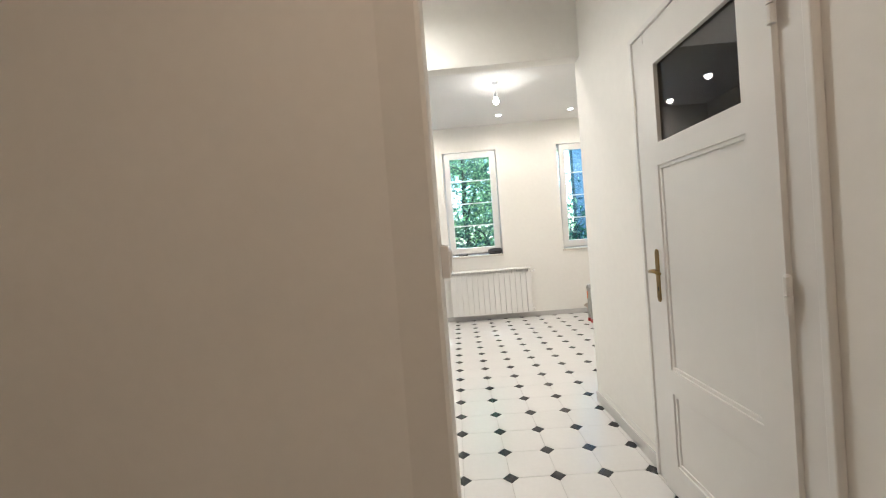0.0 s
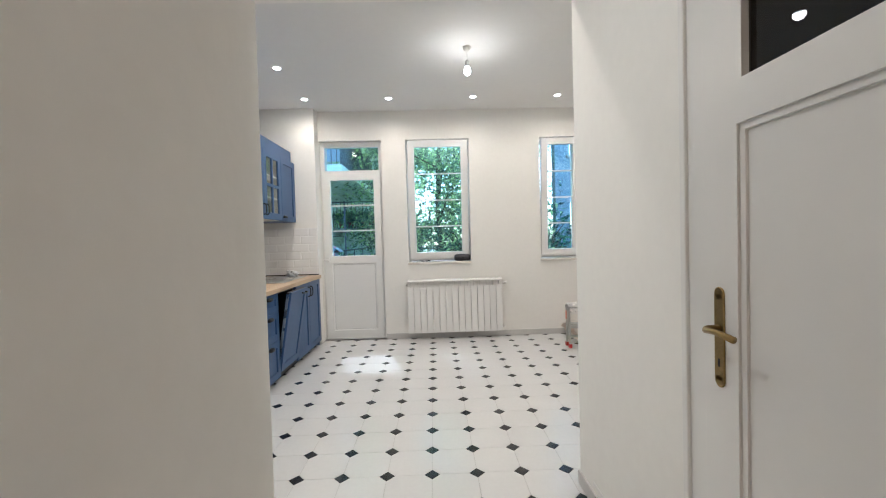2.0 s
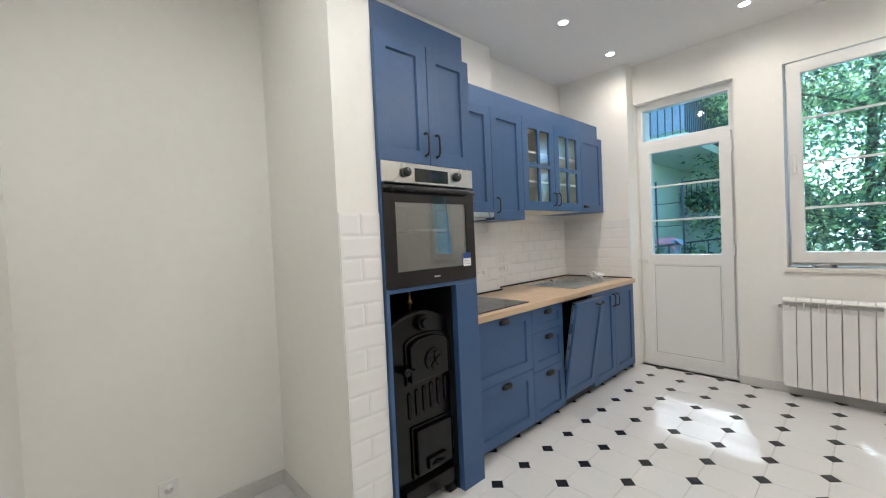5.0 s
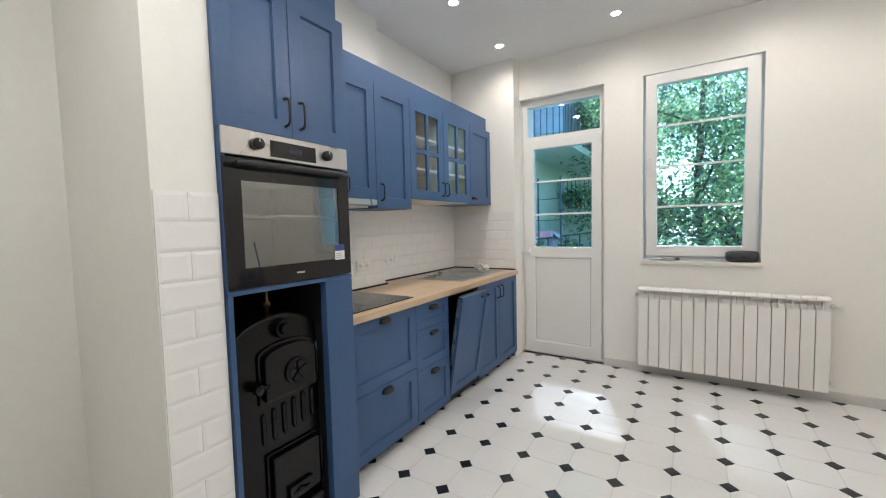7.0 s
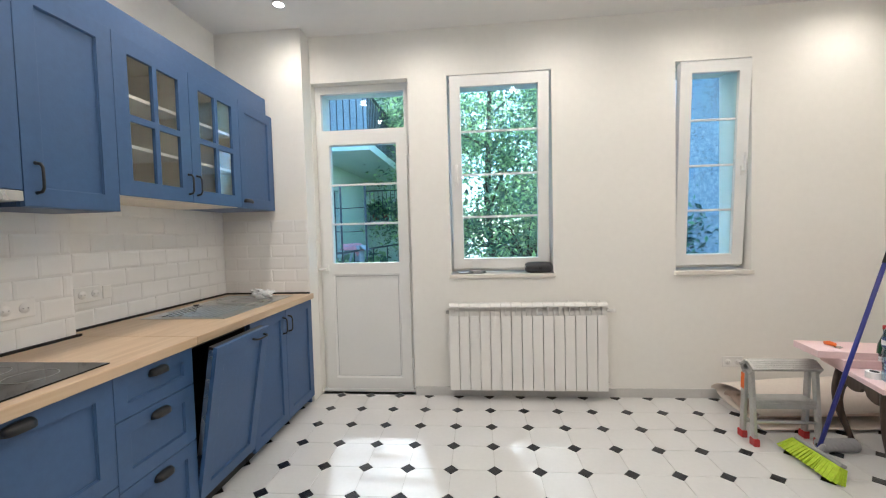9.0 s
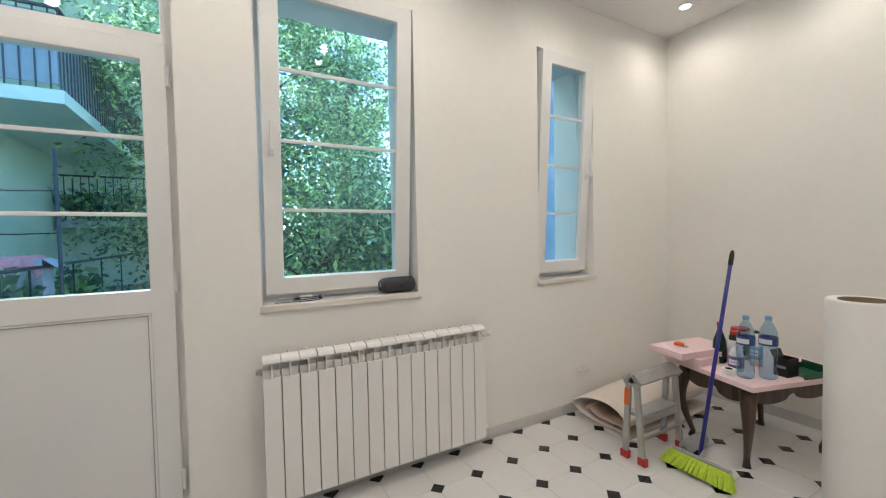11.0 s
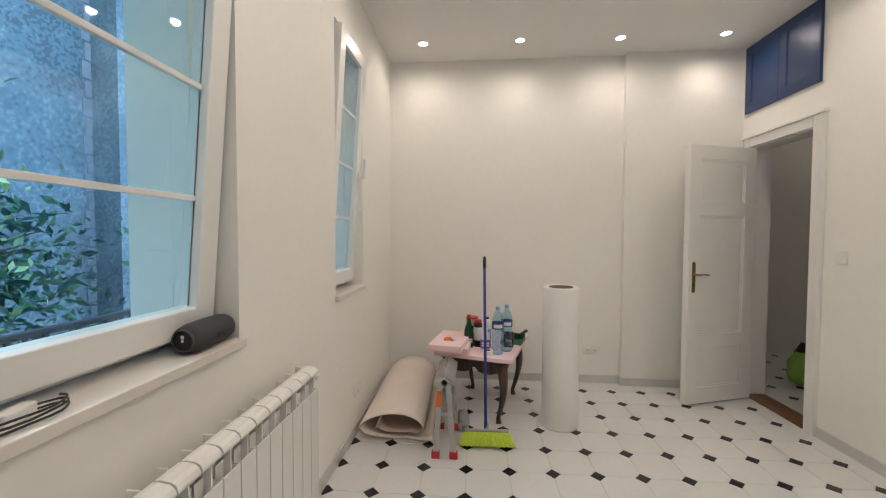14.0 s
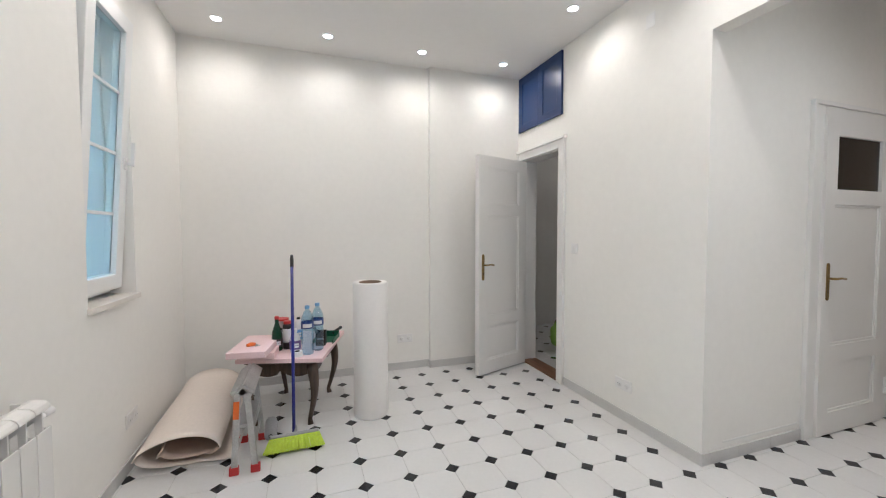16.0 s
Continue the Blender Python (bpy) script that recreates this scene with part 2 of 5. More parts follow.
DKGREY = mat("dark_grey_metal", (0.05, 0.055, 0.06), 0.5, var=0.15)
SHEET = mat("balcony_sheeting", (0.32, 0.36, 0.40), 0.6, var=0.25, scale=2.5, bump=0.2, bscale=20)
PINKC = mat("pink_cloth", (0.62, 0.26, 0.27), 0.9, var=0.15, scale=14, bump=0.4, bscale=90)
TERRA = mat("terracotta", (0.38, 0.12, 0.06), 0.8, var=0.15)

# ---- building blocks ----
PLACE = {}


def thing(name, loc, label, category, group="", kind="", rz=0.0):
    ob = new(name)
    ob.empty_display_size = 0.05
    ob.matrix_basis = pose(*loc, 0, 0, rz)
    PLACE[ob.name] = Matrix.Translation(Vector(loc)) @ Matrix.Rotation(radians(rz), 4, 'Z')
    return tagged(ob, label, category, group, kind)


def part(name, bm, material, parent, label="", bevel=0.0, smooth=False):
    """Links a bmesh, given in the world's metres, as one mesh under a thing or part."""
    me = bpy.data.meshes.new(name)
    m = PLACE[parent.name] if parent else Matrix.Identity(4)
    bm.transform(m.inverted())
    bmesh.ops.recalc_face_normals(bm, faces=bm.faces)
    bm.to_mesh(me)
    bm.free()
    for mm in (material if isinstance(material, (list, tuple)) else (material,)):
        me.materials.append(mm)
    if smooth:
        me.polygons.foreach_set("use_smooth", [True] * len(me.polygons))
    ob = new(name, me)
    if parent:
        ob.parent = parent
    PLACE[ob.name] = m
    if bevel:
        md = ob.modifiers.new("bevel", 'BEVEL')
        md.width, md.segments, md.limit_method, md.angle_limit = bevel, 2, 'ANGLE', radians(40)
    if label:
        ob["label"] = label
    return ob


def structure(name, bm, material, label, category, bevel=0.0):
    return tagged(part(name, bm, material, None, "", bevel), label, category, "", "structure")


def add_box(bm, x0, x1, y0, y1, z0, z1):
    v = [bm.verts.new((x, y, z)) for x in (x0, x1) for y in (y0, y1) for z in (z0, z1)]
    for f in ((0, 1, 3, 2), (4, 6, 7, 5), (0, 4, 5, 1), (2, 3, 7, 6), (0, 2, 6, 4), (1, 5, 7, 3)):
        bm.faces.new([v[i] for i in f])
    return v


def box(*a):
    bm = bmesh.new()
    add_box(bm, *a)
    return bm


def boxes(*rows):
    bm = bmesh.new()
    for r in rows:
        add_box(bm, *r)
    return bm


def board(xs, zs, depth, th):
    """A board in its own x-z plane that faces -y; depth(i, j) is how far a cell lies back, None a hole."""
    bm = bmesh.new()
    nx, nz = len(xs) - 1, len(zs) - 1

    def d(i, j):
        if not (0 <= i < nx and 0 <= j < nz):
            return th
        v = depth(i, j)
        return th if v is None else v

    def q(*p):
        bm.faces.new([bm.verts.new(c) for c in p])
    for i in range(nx):
        for j in range(nz):
            a = d(i, j)
            if a >= th:
                continue
            x0, x1, z0, z1 = xs[i], xs[i + 1], zs[j], zs[j + 1]
            q((x0, a, z0), (x1, a, z0), (x1, a, z1), (x0, a, z1))
            q((x0, th, z0), (x0, th, z1), (x1, th, z1), (x1, th, z0))
            for di, dj, p0, p1 in ((-1, 0, (x0, z1), (x0, z0)), (1, 0, (x1, z0), (x1, z1)), (0, -1, (x0, z0), (x1, z0)), (0, 1, (x1, z1), (x0, z1))):
                b = d(i + di, j + dj)
                if b > a:
                    q((p0[0], a, p0[1]), (p0[0], b, p0[1]), (p1[0], b, p1[1]), (p1[0], a, p1[1]))
    bmesh.ops.remove_doubles(bm, verts=bm.verts, dist=1e-5)
    return bm


def panelled(w, h, th, panels, back=0.008, lip=0.006):
    """A rectangular leaf with sunk panels (x0, x1, z0, z1), or holes where a fifth value is True."""
    xs, zs = {0.0, w}, {0.0, h}
    for p in panels:
        xs |= {p[0], p[1], p[0] + lip, p[1] - lip}
        zs |= {p[2], p[3], p[2] + lip, p[3] - lip}
    xs, zs = sorted(xs), sorted(zs)

    def depth(i, j):
        x, z = (xs[i] + xs[i + 1]) / 2, (zs[j] + zs[j + 1]) / 2
        for p in panels:
            if p[0] < x < p[1] and p[2] < z < p[3]:
                if len(p) > 4 and p[4]:
                    return None
                inner = p[0] + lip < x < p[1] - lip and p[2] + lip < z < p[3] - lip
                return back if inner else back * 0.5
        return 0.0
    return board(xs, zs, depth, th)


def facing_x(x, y, z):
    """Pose for a board that faces +x, its own x along the world's y."""
    return pose(x, y, z, 0, 0, 90)


def moved(bm, m):
    bm.transform(m)
    return bm


def lathe(profile, seg=24, loc=(0, 0, 0), caps=True):
    bm = bmesh.new()
    rings = []
    for r, z in profile:
        if r < 1e-6:
            rings.append([bm.verts.new((loc[0], loc[1], loc[2] + z))])
        else:
            rings.append([bm.verts.new((loc[0] + r * math.cos(2 * math.pi * k / seg), loc[1] + r * math.sin(2 * math.pi * k / seg), loc[2] + z)) for k in range(seg)])
    for a, b in zip(rings, rings[1:]):
        for k in range(seg):
            k2 = (k + 1) % seg
            if len(a) == 1 and len(b) > 1:
                bm.faces.new((a[0], b[k2], b[k]))
            elif len(b) == 1 and len(a) > 1:
                bm.faces.new((a[k], a[k2], b[0]))
            elif len(a) > 1:
                bm.faces.new((a[k], a[k2], b[k2], b[k]))
    if caps:
        for ring in (rings[0], rings[-1]):
            if len(ring) > 1:
                bm.faces.new(ring)
    return bm


def tube(points, radii, seg=8, flat=1.0):
    """A round bar along the points; radii one number or one for each point."""
    bm = bmesh.new()
    pts = [Vector(p) for p in points]
    if not isinstance(radii, (list, tuple)):
        radii = [radii] * len(pts)
    rings = []
    for i, p in enumerate(pts):
        t = (pts[min(i + 1, len(pts) - 1)] - pts[max(i - 1, 0)]).normalized()
        u = t.orthogonal().normalized() if i == 0 else (u - t * u.dot(t)).normalized()
        v = t.cross(u)
        rings.append([bm.verts.new(p + (u * math.cos(2 * math.pi * k / seg) + v * math.sin(2 * math.pi * k / seg) * flat) * radii[i]) for k in range(seg)])
    for a, b in zip(rings, rings[1:]):
        for k in range(seg):
            bm.faces.new((a[k], a[(k + 1) % seg], b[(k + 1) % seg], b[k]))
    bm.faces.new(rings[0])
    bm.faces.new(rings[-1])
    return bm


def merge(*bms):
    out = bms[0]
    for b in bms[1:]:
        me = bpy.data.meshes.new("scratch")
        b.to_mesh(me)
        b.free()
        out.from_mesh(me)
        bpy.data.meshes.remove(me)
    return out


def disc(r, h, m, seg=20):
    """A short round block, its axis along its own z, posed by m."""
    return moved(lathe([(0, 0), (r, 0), (r, h * 0.7), (r * 0.93, h), (0, h)], seg, caps=False), m)

# ---- the shell of the place ----
WY, WX, EX, SY, HX = 6.29, -1.71, 3.37, 3.16, 1.207
north_x = [-2.05, -0.985, -0.178, 0.142, 0.964, 1.895, 2.445, 3.75]
north_z = [-1.2, 0.0, 1.0, 2.605, 3.3]
holes = {(1, 1), (1, 2), (3, 2), (5, 2)}
structure("wall_north", moved(board(north_x, north_z, lambda i, j: None if (i, j) in holes else 0.0, 0.40), pose(0, WY, 0)),
          WALL, "white painted window wall with deep reveals", "wall")
structure("wall_west", box(-2.05, WX, -1.2, WY, 0, CEIL), WALL, "white painted wall behind the kitchen units", "wall")
structure("chimney_breast", box(WX, -1.595, 3.18, 4.83, 0, CEIL), WALL, "white painted chimney breast behind the hob", "wall")
structure("pilaster_west", box(WX, -0.99, 6.138, WY, 0, CEIL), WALL, "white painted pilaster between worktop and balcony door", "wall")
structure("pier_west", box(WX, -0.915, 2.975, 3.178, 0, CEIL), WALL, "white painted pier beside the tall oven unit", "wall")
structure("beam", box(-0.915, HX, 3.055, SY, 2.488, CEIL), WALL, "white painted beam across the wide opening", "beam")
structure("wall_south", boxes((HX, 2.585, 3.01, SY, 0, CEIL), (3.205, 3.75, 3.01, SY, 0, CEIL), (2.585, 3.205, 3.01, SY, 2.11, CEIL)),
          WALL, "white painted wall with an open doorway", "wall")
structure("wall_east", box(EX, 3.75, SY, WY, 0, CEIL), WALL, "plain white painted end wall", "wall")
structure("pilaster_east", box(3.315, EX, SY, 4.15, 0, CEIL), WALL, "shallow white painted pilaster beside the door", "wall")
structure("wall_hall_east", boxes((HX, 1.35, -1.2, 1.43, 0, CEIL), (HX, 1.35, 2.15, 3.01, 0, CEIL), (HX, 1.35, 1.43, 2.15, 2.08, CEIL)),
          WALL, "white painted hall wall with a panelled door", "wall")
def prism(ring, z0, z1):
    bm = bmesh.new()
    lo = [bm.verts.new((x, y, z0)) for x, y in ring]
    hi = [bm.verts.new((x, y, z1)) for x, y in ring]
    bm.faces.new(lo)
    bm.faces.new(hi)
    for k in range(len(ring)):
        j = (k + 1) % len(ring)
        bm.faces.new((lo[k], lo[j], hi[j], hi[k]))
    return bm


# a thick wall: its hall face kinks near the edge, then a long reveal and a rounded far corner
ROUND = [((1 - u) ** 2 * 0.184 + 2 * u * (1 - u) * 0.183 + u * u * 0.10, (1 - u) ** 2 * 1.76 + 2 * u * (1 - u) * 1.95 + u * u * 1.965) for u in [k / 24 for k in range(1, 24)]]
structure("wall_hall_stub", prism([(WX, 1.20), (0.092, 1.165), (0.186, 1.144), (0.196, 1.148), (0.199, 1.158), (0.184, 1.76)] + ROUND + [(0.10, 1.965), (WX, 1.965)], 0, CEIL),
          WALL, "white painted thick wall end carrying a light switch", "wall")
structure("wall_hall_south", box(-2.05, 4.6, -1.4, -1.2, 0, CEIL), WALL, "plain white wall closing the hall", "wall")
structure("wall_closet", boxes((4.5, 4.6, -1.2, 3.16, 0, CEIL), (1.35, 4.5, -0.3, -0.2, 0, CEIL), (3.75, 4.6, 3.01, 3.16, 0, CEIL)), WALL, "plain white walls of the side room", "wall")
structure("ceiling", box(-2.05, 4.6, -1.4, WY, CEIL, CEIL + 0.25), CEILM, "smooth white ceiling with recessed downlights", "ceiling")
structure("floor_bed", box(-2.05, 4.6, -1.4, 6.69, -0.3, -0.0025), GROUT, "grey grouted bed under the floor tiles", "floor")

# skirting of cut tiles, run by run
def skirting(name, runs):
    bm = bmesh.new()
    for (x0, y0, x1, y1, nx, ny) in runs:
        n = max(1, round(math.hypot(x1 - x0, y1 - y0) / 0.33))
        for k in range(n):
            ax, ay = x0 + (x1 - x0) * k / n, y0 + (y1 - y0) * k / n
            bx, by = x0 + (x1 - x0) * (k + 1) / n, y0 + (y1 - y0) * (k + 1) / n
            ux, uy = (bx - ax), (by - ay)
            L = math.hypot(ux, uy)
            ux, uy = ux / L * 0.001, uy / L * 0.001
            xs = sorted((ax + ux, bx - ux, ax + nx * 0.010, bx + nx * 0.010))
            ys = sorted((ay + uy, by - uy, ay + ny * 0.010, by + ny * 0.010))
            add_box(bm, xs[0], xs[-1], ys[0], ys[-1], -0.001, 0.072)
    return structure(name, bm, SKIRT, "low grey ceramic skirting tiles along the wall", "baseboard", 0.0015)


skirting("baseboard_north", [(-0.178, WY, EX, WY, 0, -1)])
skirting("baseboard_east", [(EX, 4.15, EX, WY, -1, 0), (3.315, SY, 3.315, 4.15, -1, 0), (EX, 4.15, 3.305, 4.15, 0, 1)])
skirting("baseboard_south", [(HX - 0.01, SY, 2.49, SY, 0, 1)])
skirting("baseboard_hall", [(HX, 2.277, HX, SY, -1, 0), (HX, -1.2, HX, 1.298, -1, 0)])
skirting("baseboard_alcove", [(WX, 1.935, WX, 2.975, 1, 0), (WX, 2.975, -0.915, 2.975, 0, -1)])

# dado line in the hall wall below the paint
structure("trim_hall", box(HX - 0.004, HX, 2.30, 2.99, 0.105, 0.118), DOORP, "thin white painted bead above the skirting", "trim", 0.002)


# ---- windows and the balcony door ----
def tilted_window(name, x0, x1, lean, label, handle_right, inset):
    z0, z1 = 1.0, 2.605
    w = thing(name, ((x0 + x1) / 2, WY + 0.15, z0), label, "window", "tilted windows", "structure")
    # fixed frame
    fx, fz = [x0, x0 + 0.03, x1 - 0.03, x1], [z0 + 0.01, z0 + 0.05, z1 - 0.03, z1]
    part("window_frame", moved(board(fx, fz, lambda i, j: None if (i, j) == (1, 1) else 0.0, 0.07), pose(0, WY + inset + 0.068, 0)), PVC, w, "", 0.003)
    sw, sh, rail = x1 - x0 - 0.045, z1 - z0 - 0.06, 0.085
    m = pose(x0 + 0.022, WY + inset, z0 + 0.04) @ pose(0, 0, 0, lean)
    sash = part("sash", moved(panelled(sw, sh, 0.065, [(rail, sw - rail, rail, sh - rail, True)]), m), PVC, w, "white plastic sash tilted inwards", 0.004)
    part("pane", moved(box(rail - 0.005, sw - rail + 0.005, 0.03, 0.034, rail - 0.005, sh - rail + 0.005), m), PANE, sash).visible_shadow = False
    for k in (1, 2, 3):
        zz = rail + (sh - 2 * rail) * k / 4
        part("glazing_bar", moved(box(rail, sw - rail, 0.022, 0.042, zz - 0.0085, zz + 0.0085), m), PVC, sash, "", 0.002)
    gas = 0.006
    part("gasket", moved(board([rail - gas, rail, sw - rail, sw - rail + gas], [rail - gas, rail, sh - rail, sh - rail + gas], lambda i, j: None if (i, j) == (1, 1) else 0.0, 0.004), m @ pose(0, 0.027, 0)), DKGREY, sash)
    hx = sw - 0.04 if handle_right else 0.04
    hz = sh * 0.47
    hb = merge(box(hx - 0.014, hx + 0.014, -0.012, 0.0, hz - 0.035, hz + 0.035), box(hx - 0.009, hx + 0.009, -0.045, -0.01, hz - 0.009, hz + 0.009),
               box(hx - 0.010, hx + 0.010, -0.050, -0.032, hz - 0.012, hz + 0.125))
    part("handle", moved(hb, m), PLAST, sash, "", 0.003)
    part("window_sill", box(x0 - 0.012, x1 + 0.012, WY - 0.022, WY + 0.20, z0 - 0.028, z0 + 0.002), SILLM, w, "pale stone inner sill", 0.003)
    return w


tilted_window("window_1", 0.142, 0.964, 4.5, "white plastic window tilted open with three glazing bars", False, 0.078)
tilted_window("window_2", 1.895, 2.445, 3.8, "narrow white plastic window tilted open with glazing bars", True, 0.062)

bdoor = thing("door_1", (-0.58, WY + 0.1, 0), "white plastic glazed balcony door with a transom light", "door", "", "structure")
fy = WY + 0.075
part("door_frame", moved(board([-0.985, -0.935, -0.228, -0.178], [0.0, 0.03, 2.165, 2.235, 2.54, 2.605],
     lambda i, j: None if i == 1 and j in (1, 3) else 0.0, 0.075), pose(0, fy, 0)), PVC, bdoor, "", 0.004)
part("transom_pane", box(-0.94, -0.223, fy + 0.035, fy + 0.039, 2.23, 2.545), PANE, bdoor).visible_shadow = False
lw, lh = 0.745, 2.165
lm = pose(-0.955, fy - 0.022, 0.025)
leaf = part("door_leaf", moved(panelled(lw, lh, 0.068, [(0.088, lw - 0.088, 0.10, 0.985), (0.088, lw - 0.088, 1.085, lh - 0.085, True)], 0.012, 0.012), lm), PVC, bdoor, "", 0.004)
# thin grey strip that draws the line round the sunk panel
part("panel_line", moved(board([0.098, 0.103, lw - 0.103, lw - 0.098], [0.110, 0.115, 0.970, 0.975], lambda i, j: None if (i, j) == (1, 1) else 0.0, 0.004), lm @ pose(0, 0.009, 0)), GREYP, leaf)
part("pane", moved(box(0.083, lw - 0.083, 0.03, 0.034, 1.08, lh - 0.08), lm), PANE, leaf).visible_shadow = False
for k in (1, 2):
    zz = 1.085 + (lh - 0.085 - 1.085) * k / 3
    part("glazing_bar", moved(box(0.088, lw - 0.088, 0.022, 0.042, zz - 0.0085, zz + 0.0085), lm), PVC, leaf, "", 0.002)
part("handle", moved(merge(box(0.022, 0.050, -0.012, 0, 1.0, 1.075), box(0.027, 0.045, -0.05, -0.01, 1.03, 1.048), box(-0.02, 0.045, -0.052, -0.034, 1.03, 1.048)), lm), PLAST, leaf, "", 0.003)
for zz in (0.2, 1.1, 2.0):
    part("hinge", moved(lathe([(0.009, 0), (0.009, 0.09)], 10), pose(-0.203, fy - 0.028, zz)), PVC, bdoor)
part("sill", box(-0.985, -0.178, WY + 0.05, WY + 0.40, -0.002, 0.028), PVC, bdoor, "low white threshold", 0.004)


# ---- inner doors ----
def lever(parent, m, side=1):
    """Aged brass lever on a long plate; its own -y looks out, the lever points along own x times side."""
    plate = moved(merge(box(-0.016, 0.016, -0.005, 0, -0.13, 0.085), disc(0.016, 0.005, pose(0, 0, 0.085, 90)), disc(0.016, 0.005, pose(0, 0, -0.13, 90))), m)
    h = part("handle", plate, BRASS, parent, "aged brass lever handle on a long plate", 0.002)
    pts = [(0, 0, 0), (0, -0.035, 0), (side * 0.012, -0.046, 0), (side * 0.05, -0.048, 0.003), (side * 0.10, -0.046, -0.003)]
    part("lever", moved(tube(pts, [0.008, 0.008, 0.008, 0.007, 0.008], 8), m), BRASS, h, "", 0, True)
    part("keyhole", moved(box(-0.003, 0.003, -0.0058, -0.004, -0.095, -0.075), m), BLACK, h)


hd = thing("door_2", (HX, 1.82, 0), "white enamelled panel door with a dark glass light", "door", "", "structure")
leafw = 0.757
# a rebated leaf that stands proud of its casing and faces -x; own x runs along -y
hm = pose(HX - 0.036, 2.165, 0.008, 0, 0, -90)
hl = part("door_leaf", moved(panelled(leafw, 2.10, 0.04, [(0.125, leafw - 0.13, 1.63, 1.975, True), (0.11, leafw - 0.12, 0.60, 1.53), (0.11, leafw - 0.12, 0.15, 0.49)], 0.014, 0.016), hm), DOORP, hd, "", 0.004)
# the dark tint stands in for the dim room behind the pane
part("pane", moved(box(0.12, leafw - 0.125, 0.018, 0.022, 1.625, 1.98), hm), glass("dark_tint_pane", (0.16, 0.15, 0.14), 0.1), hl, "glass pane tinted dark for the dim room behind")
lever(hl, hm @ pose(0.055, 0, 1.05), 1)
for zz in (0.25, 1.04, 1.86):
    part("hinge", moved(merge(lathe([(0.011, 0), (0.011, 0.052)], 10), lathe([(0.011, 0.056), (0.011, 0.108), (0.006, 0.116)], 10)), pose(HX - 0.040, 1.400, zz - 0.05)), DOORP, hd)


def casing(parent, runs):
    for r in runs:
        part("casing", r, DOORP, parent, "", 0.004)


casing(hd, [boxes((HX - 0.018, HX, 2.15, 2.275, 0, 2.195), (HX - 0.028, HX, 2.252, 2.277, 0, 2.197)),
            boxes((HX - 0.018, HX, 1.30, 1.43, 0, 2.195), (HX - 0.028, HX, 1.298, 1.323, 0, 2.197)),
            boxes((HX - 0.018, HX, 1.43, 2.15, 2.08, 2.195), (HX - 0.0285, HX, 1.296, 2.279, 2.170, 2.199))])

sd = thing("door_3", (2.9, SY, 0), "white enamelled three panel door standing open into the room", "door", "", "structure")
casing(sd, [boxes((2.495, 2.585, SY, SY + 0.02, 0, 2.20), (2.493, 2.518, SY, SY + 0.03, 0, 2.198)),
            boxes((3.205, 3.295, SY, SY + 0.02, 0, 2.20), (3.272, 3.297, SY, SY + 0.03, 0, 2.198)),
            boxes((2.585, 3.205, SY, SY + 0.02, 2.11, 2.20), (2.48, 3.30, SY, SY + 0.035, 2.185, 2.21)),
            boxes((2.575, 2.585, 3.0, SY, 0, 2.11), (3.195, 3.205, 3.0, SY, 0, 2.11), (2.585, 3.195, 3.0, SY, 2.10, 2.11))])
dw_ = 0.66
ang = math.degrees(math.atan2(3.83 - 3.195, 2.945 - 3.16))
dm = pose(3.165, 3.195, 0.012) @ pose(0, 0, 0, 0, 0, ang)
sl = part("door_leaf", moved(panelled(dw_, 2.07, 0.04, [(0.11, dw_ - 0.10, 1.62, 1.96), (0.11, dw_ - 0.10, 0.56, 1.51), (0.11, dw_ - 0.10, 0.13, 0.45)], 0.012, 0.016), dm), DOORP, sd, "", 0.004)
# other face of the open leaf, sunk in the same way
part("back_panelling", moved(panelled(dw_, 2.07, 0.012, [(0.10, dw_ - 0.11, 1.62, 1.96), (0.10, dw_ - 0.11, 0.56, 1.51), (0.10, dw_ - 0.11, 0.13, 0.45)], 0.010, 0.016),
     dm @ pose(dw_, 0.052, 0, 0, 0, 180)), DOORP, sl, "", 0.003)
lever(sl, dm @ pose(dw_ - 0.05, 0.052, 1.045, 0, 0, 180), 1)
lever(sl, dm @ pose(dw_ - 0.05, 0, 1.045), -1)
structure("threshold", box(2.585, 3.205, 3.0, SY + 0.01, -0.001, 0.012), THRESH, "dark brown wooden threshold strip", "threshold", 0.003)


# ---- kitchen ----
def pull(parent, m, length=0.11):
    """Black bow handle; own z along it, -y out."""
    h = length / 2
    part("handle", moved(tube([(0, 0, -h), (0, -0.022, -h + 0.004), (0, -0.030, -h + 0.018), (0, -0.031, 0), (0, -0.030, h - 0.018), (0, -0.022, h - 0.004), (0, 0, h)], [0.007, 0.0055, 0.005, 0.005, 0.005, 0.0055, 0.007], 8), m), BLACK, parent, "black metal bow handle", 0, True)


def cup(parent, m):
    """Black cup handle, open below."""
    bm = bmesh.new()
    n, k = 10, 5
    g = [[bm.verts.new((-0.045 + 0.09 * i / n, -0.026 * math.sin(math.pi / 2 * j / k) * (max(0.0, 1 - (2 * i / n - 1) ** 4)) ** 0.5, 0.016 * math.cos(math.pi / 2 * j / k) * (max(0.0, 1 - (2 * i / n - 1) ** 4)) ** 0.5 - (0.012 if j == k else 0))) for j in range(k + 1)] for i in range(n + 1)]
    for i in range(n):
        for j in range(k):
            bm.faces.new((g[i][j], g[i + 1][j], g[i + 1][j + 1], g[i][j + 1]))
    bmesh.ops.remove_doubles(bm, verts=bm.verts, dist=1e-5)
    bmesh.ops.solidify(bm, geom=bm.faces, thickness=0.002)
    part("handle", moved(bm, m), BLACK, parent, "black metal cup handle", 0, True)


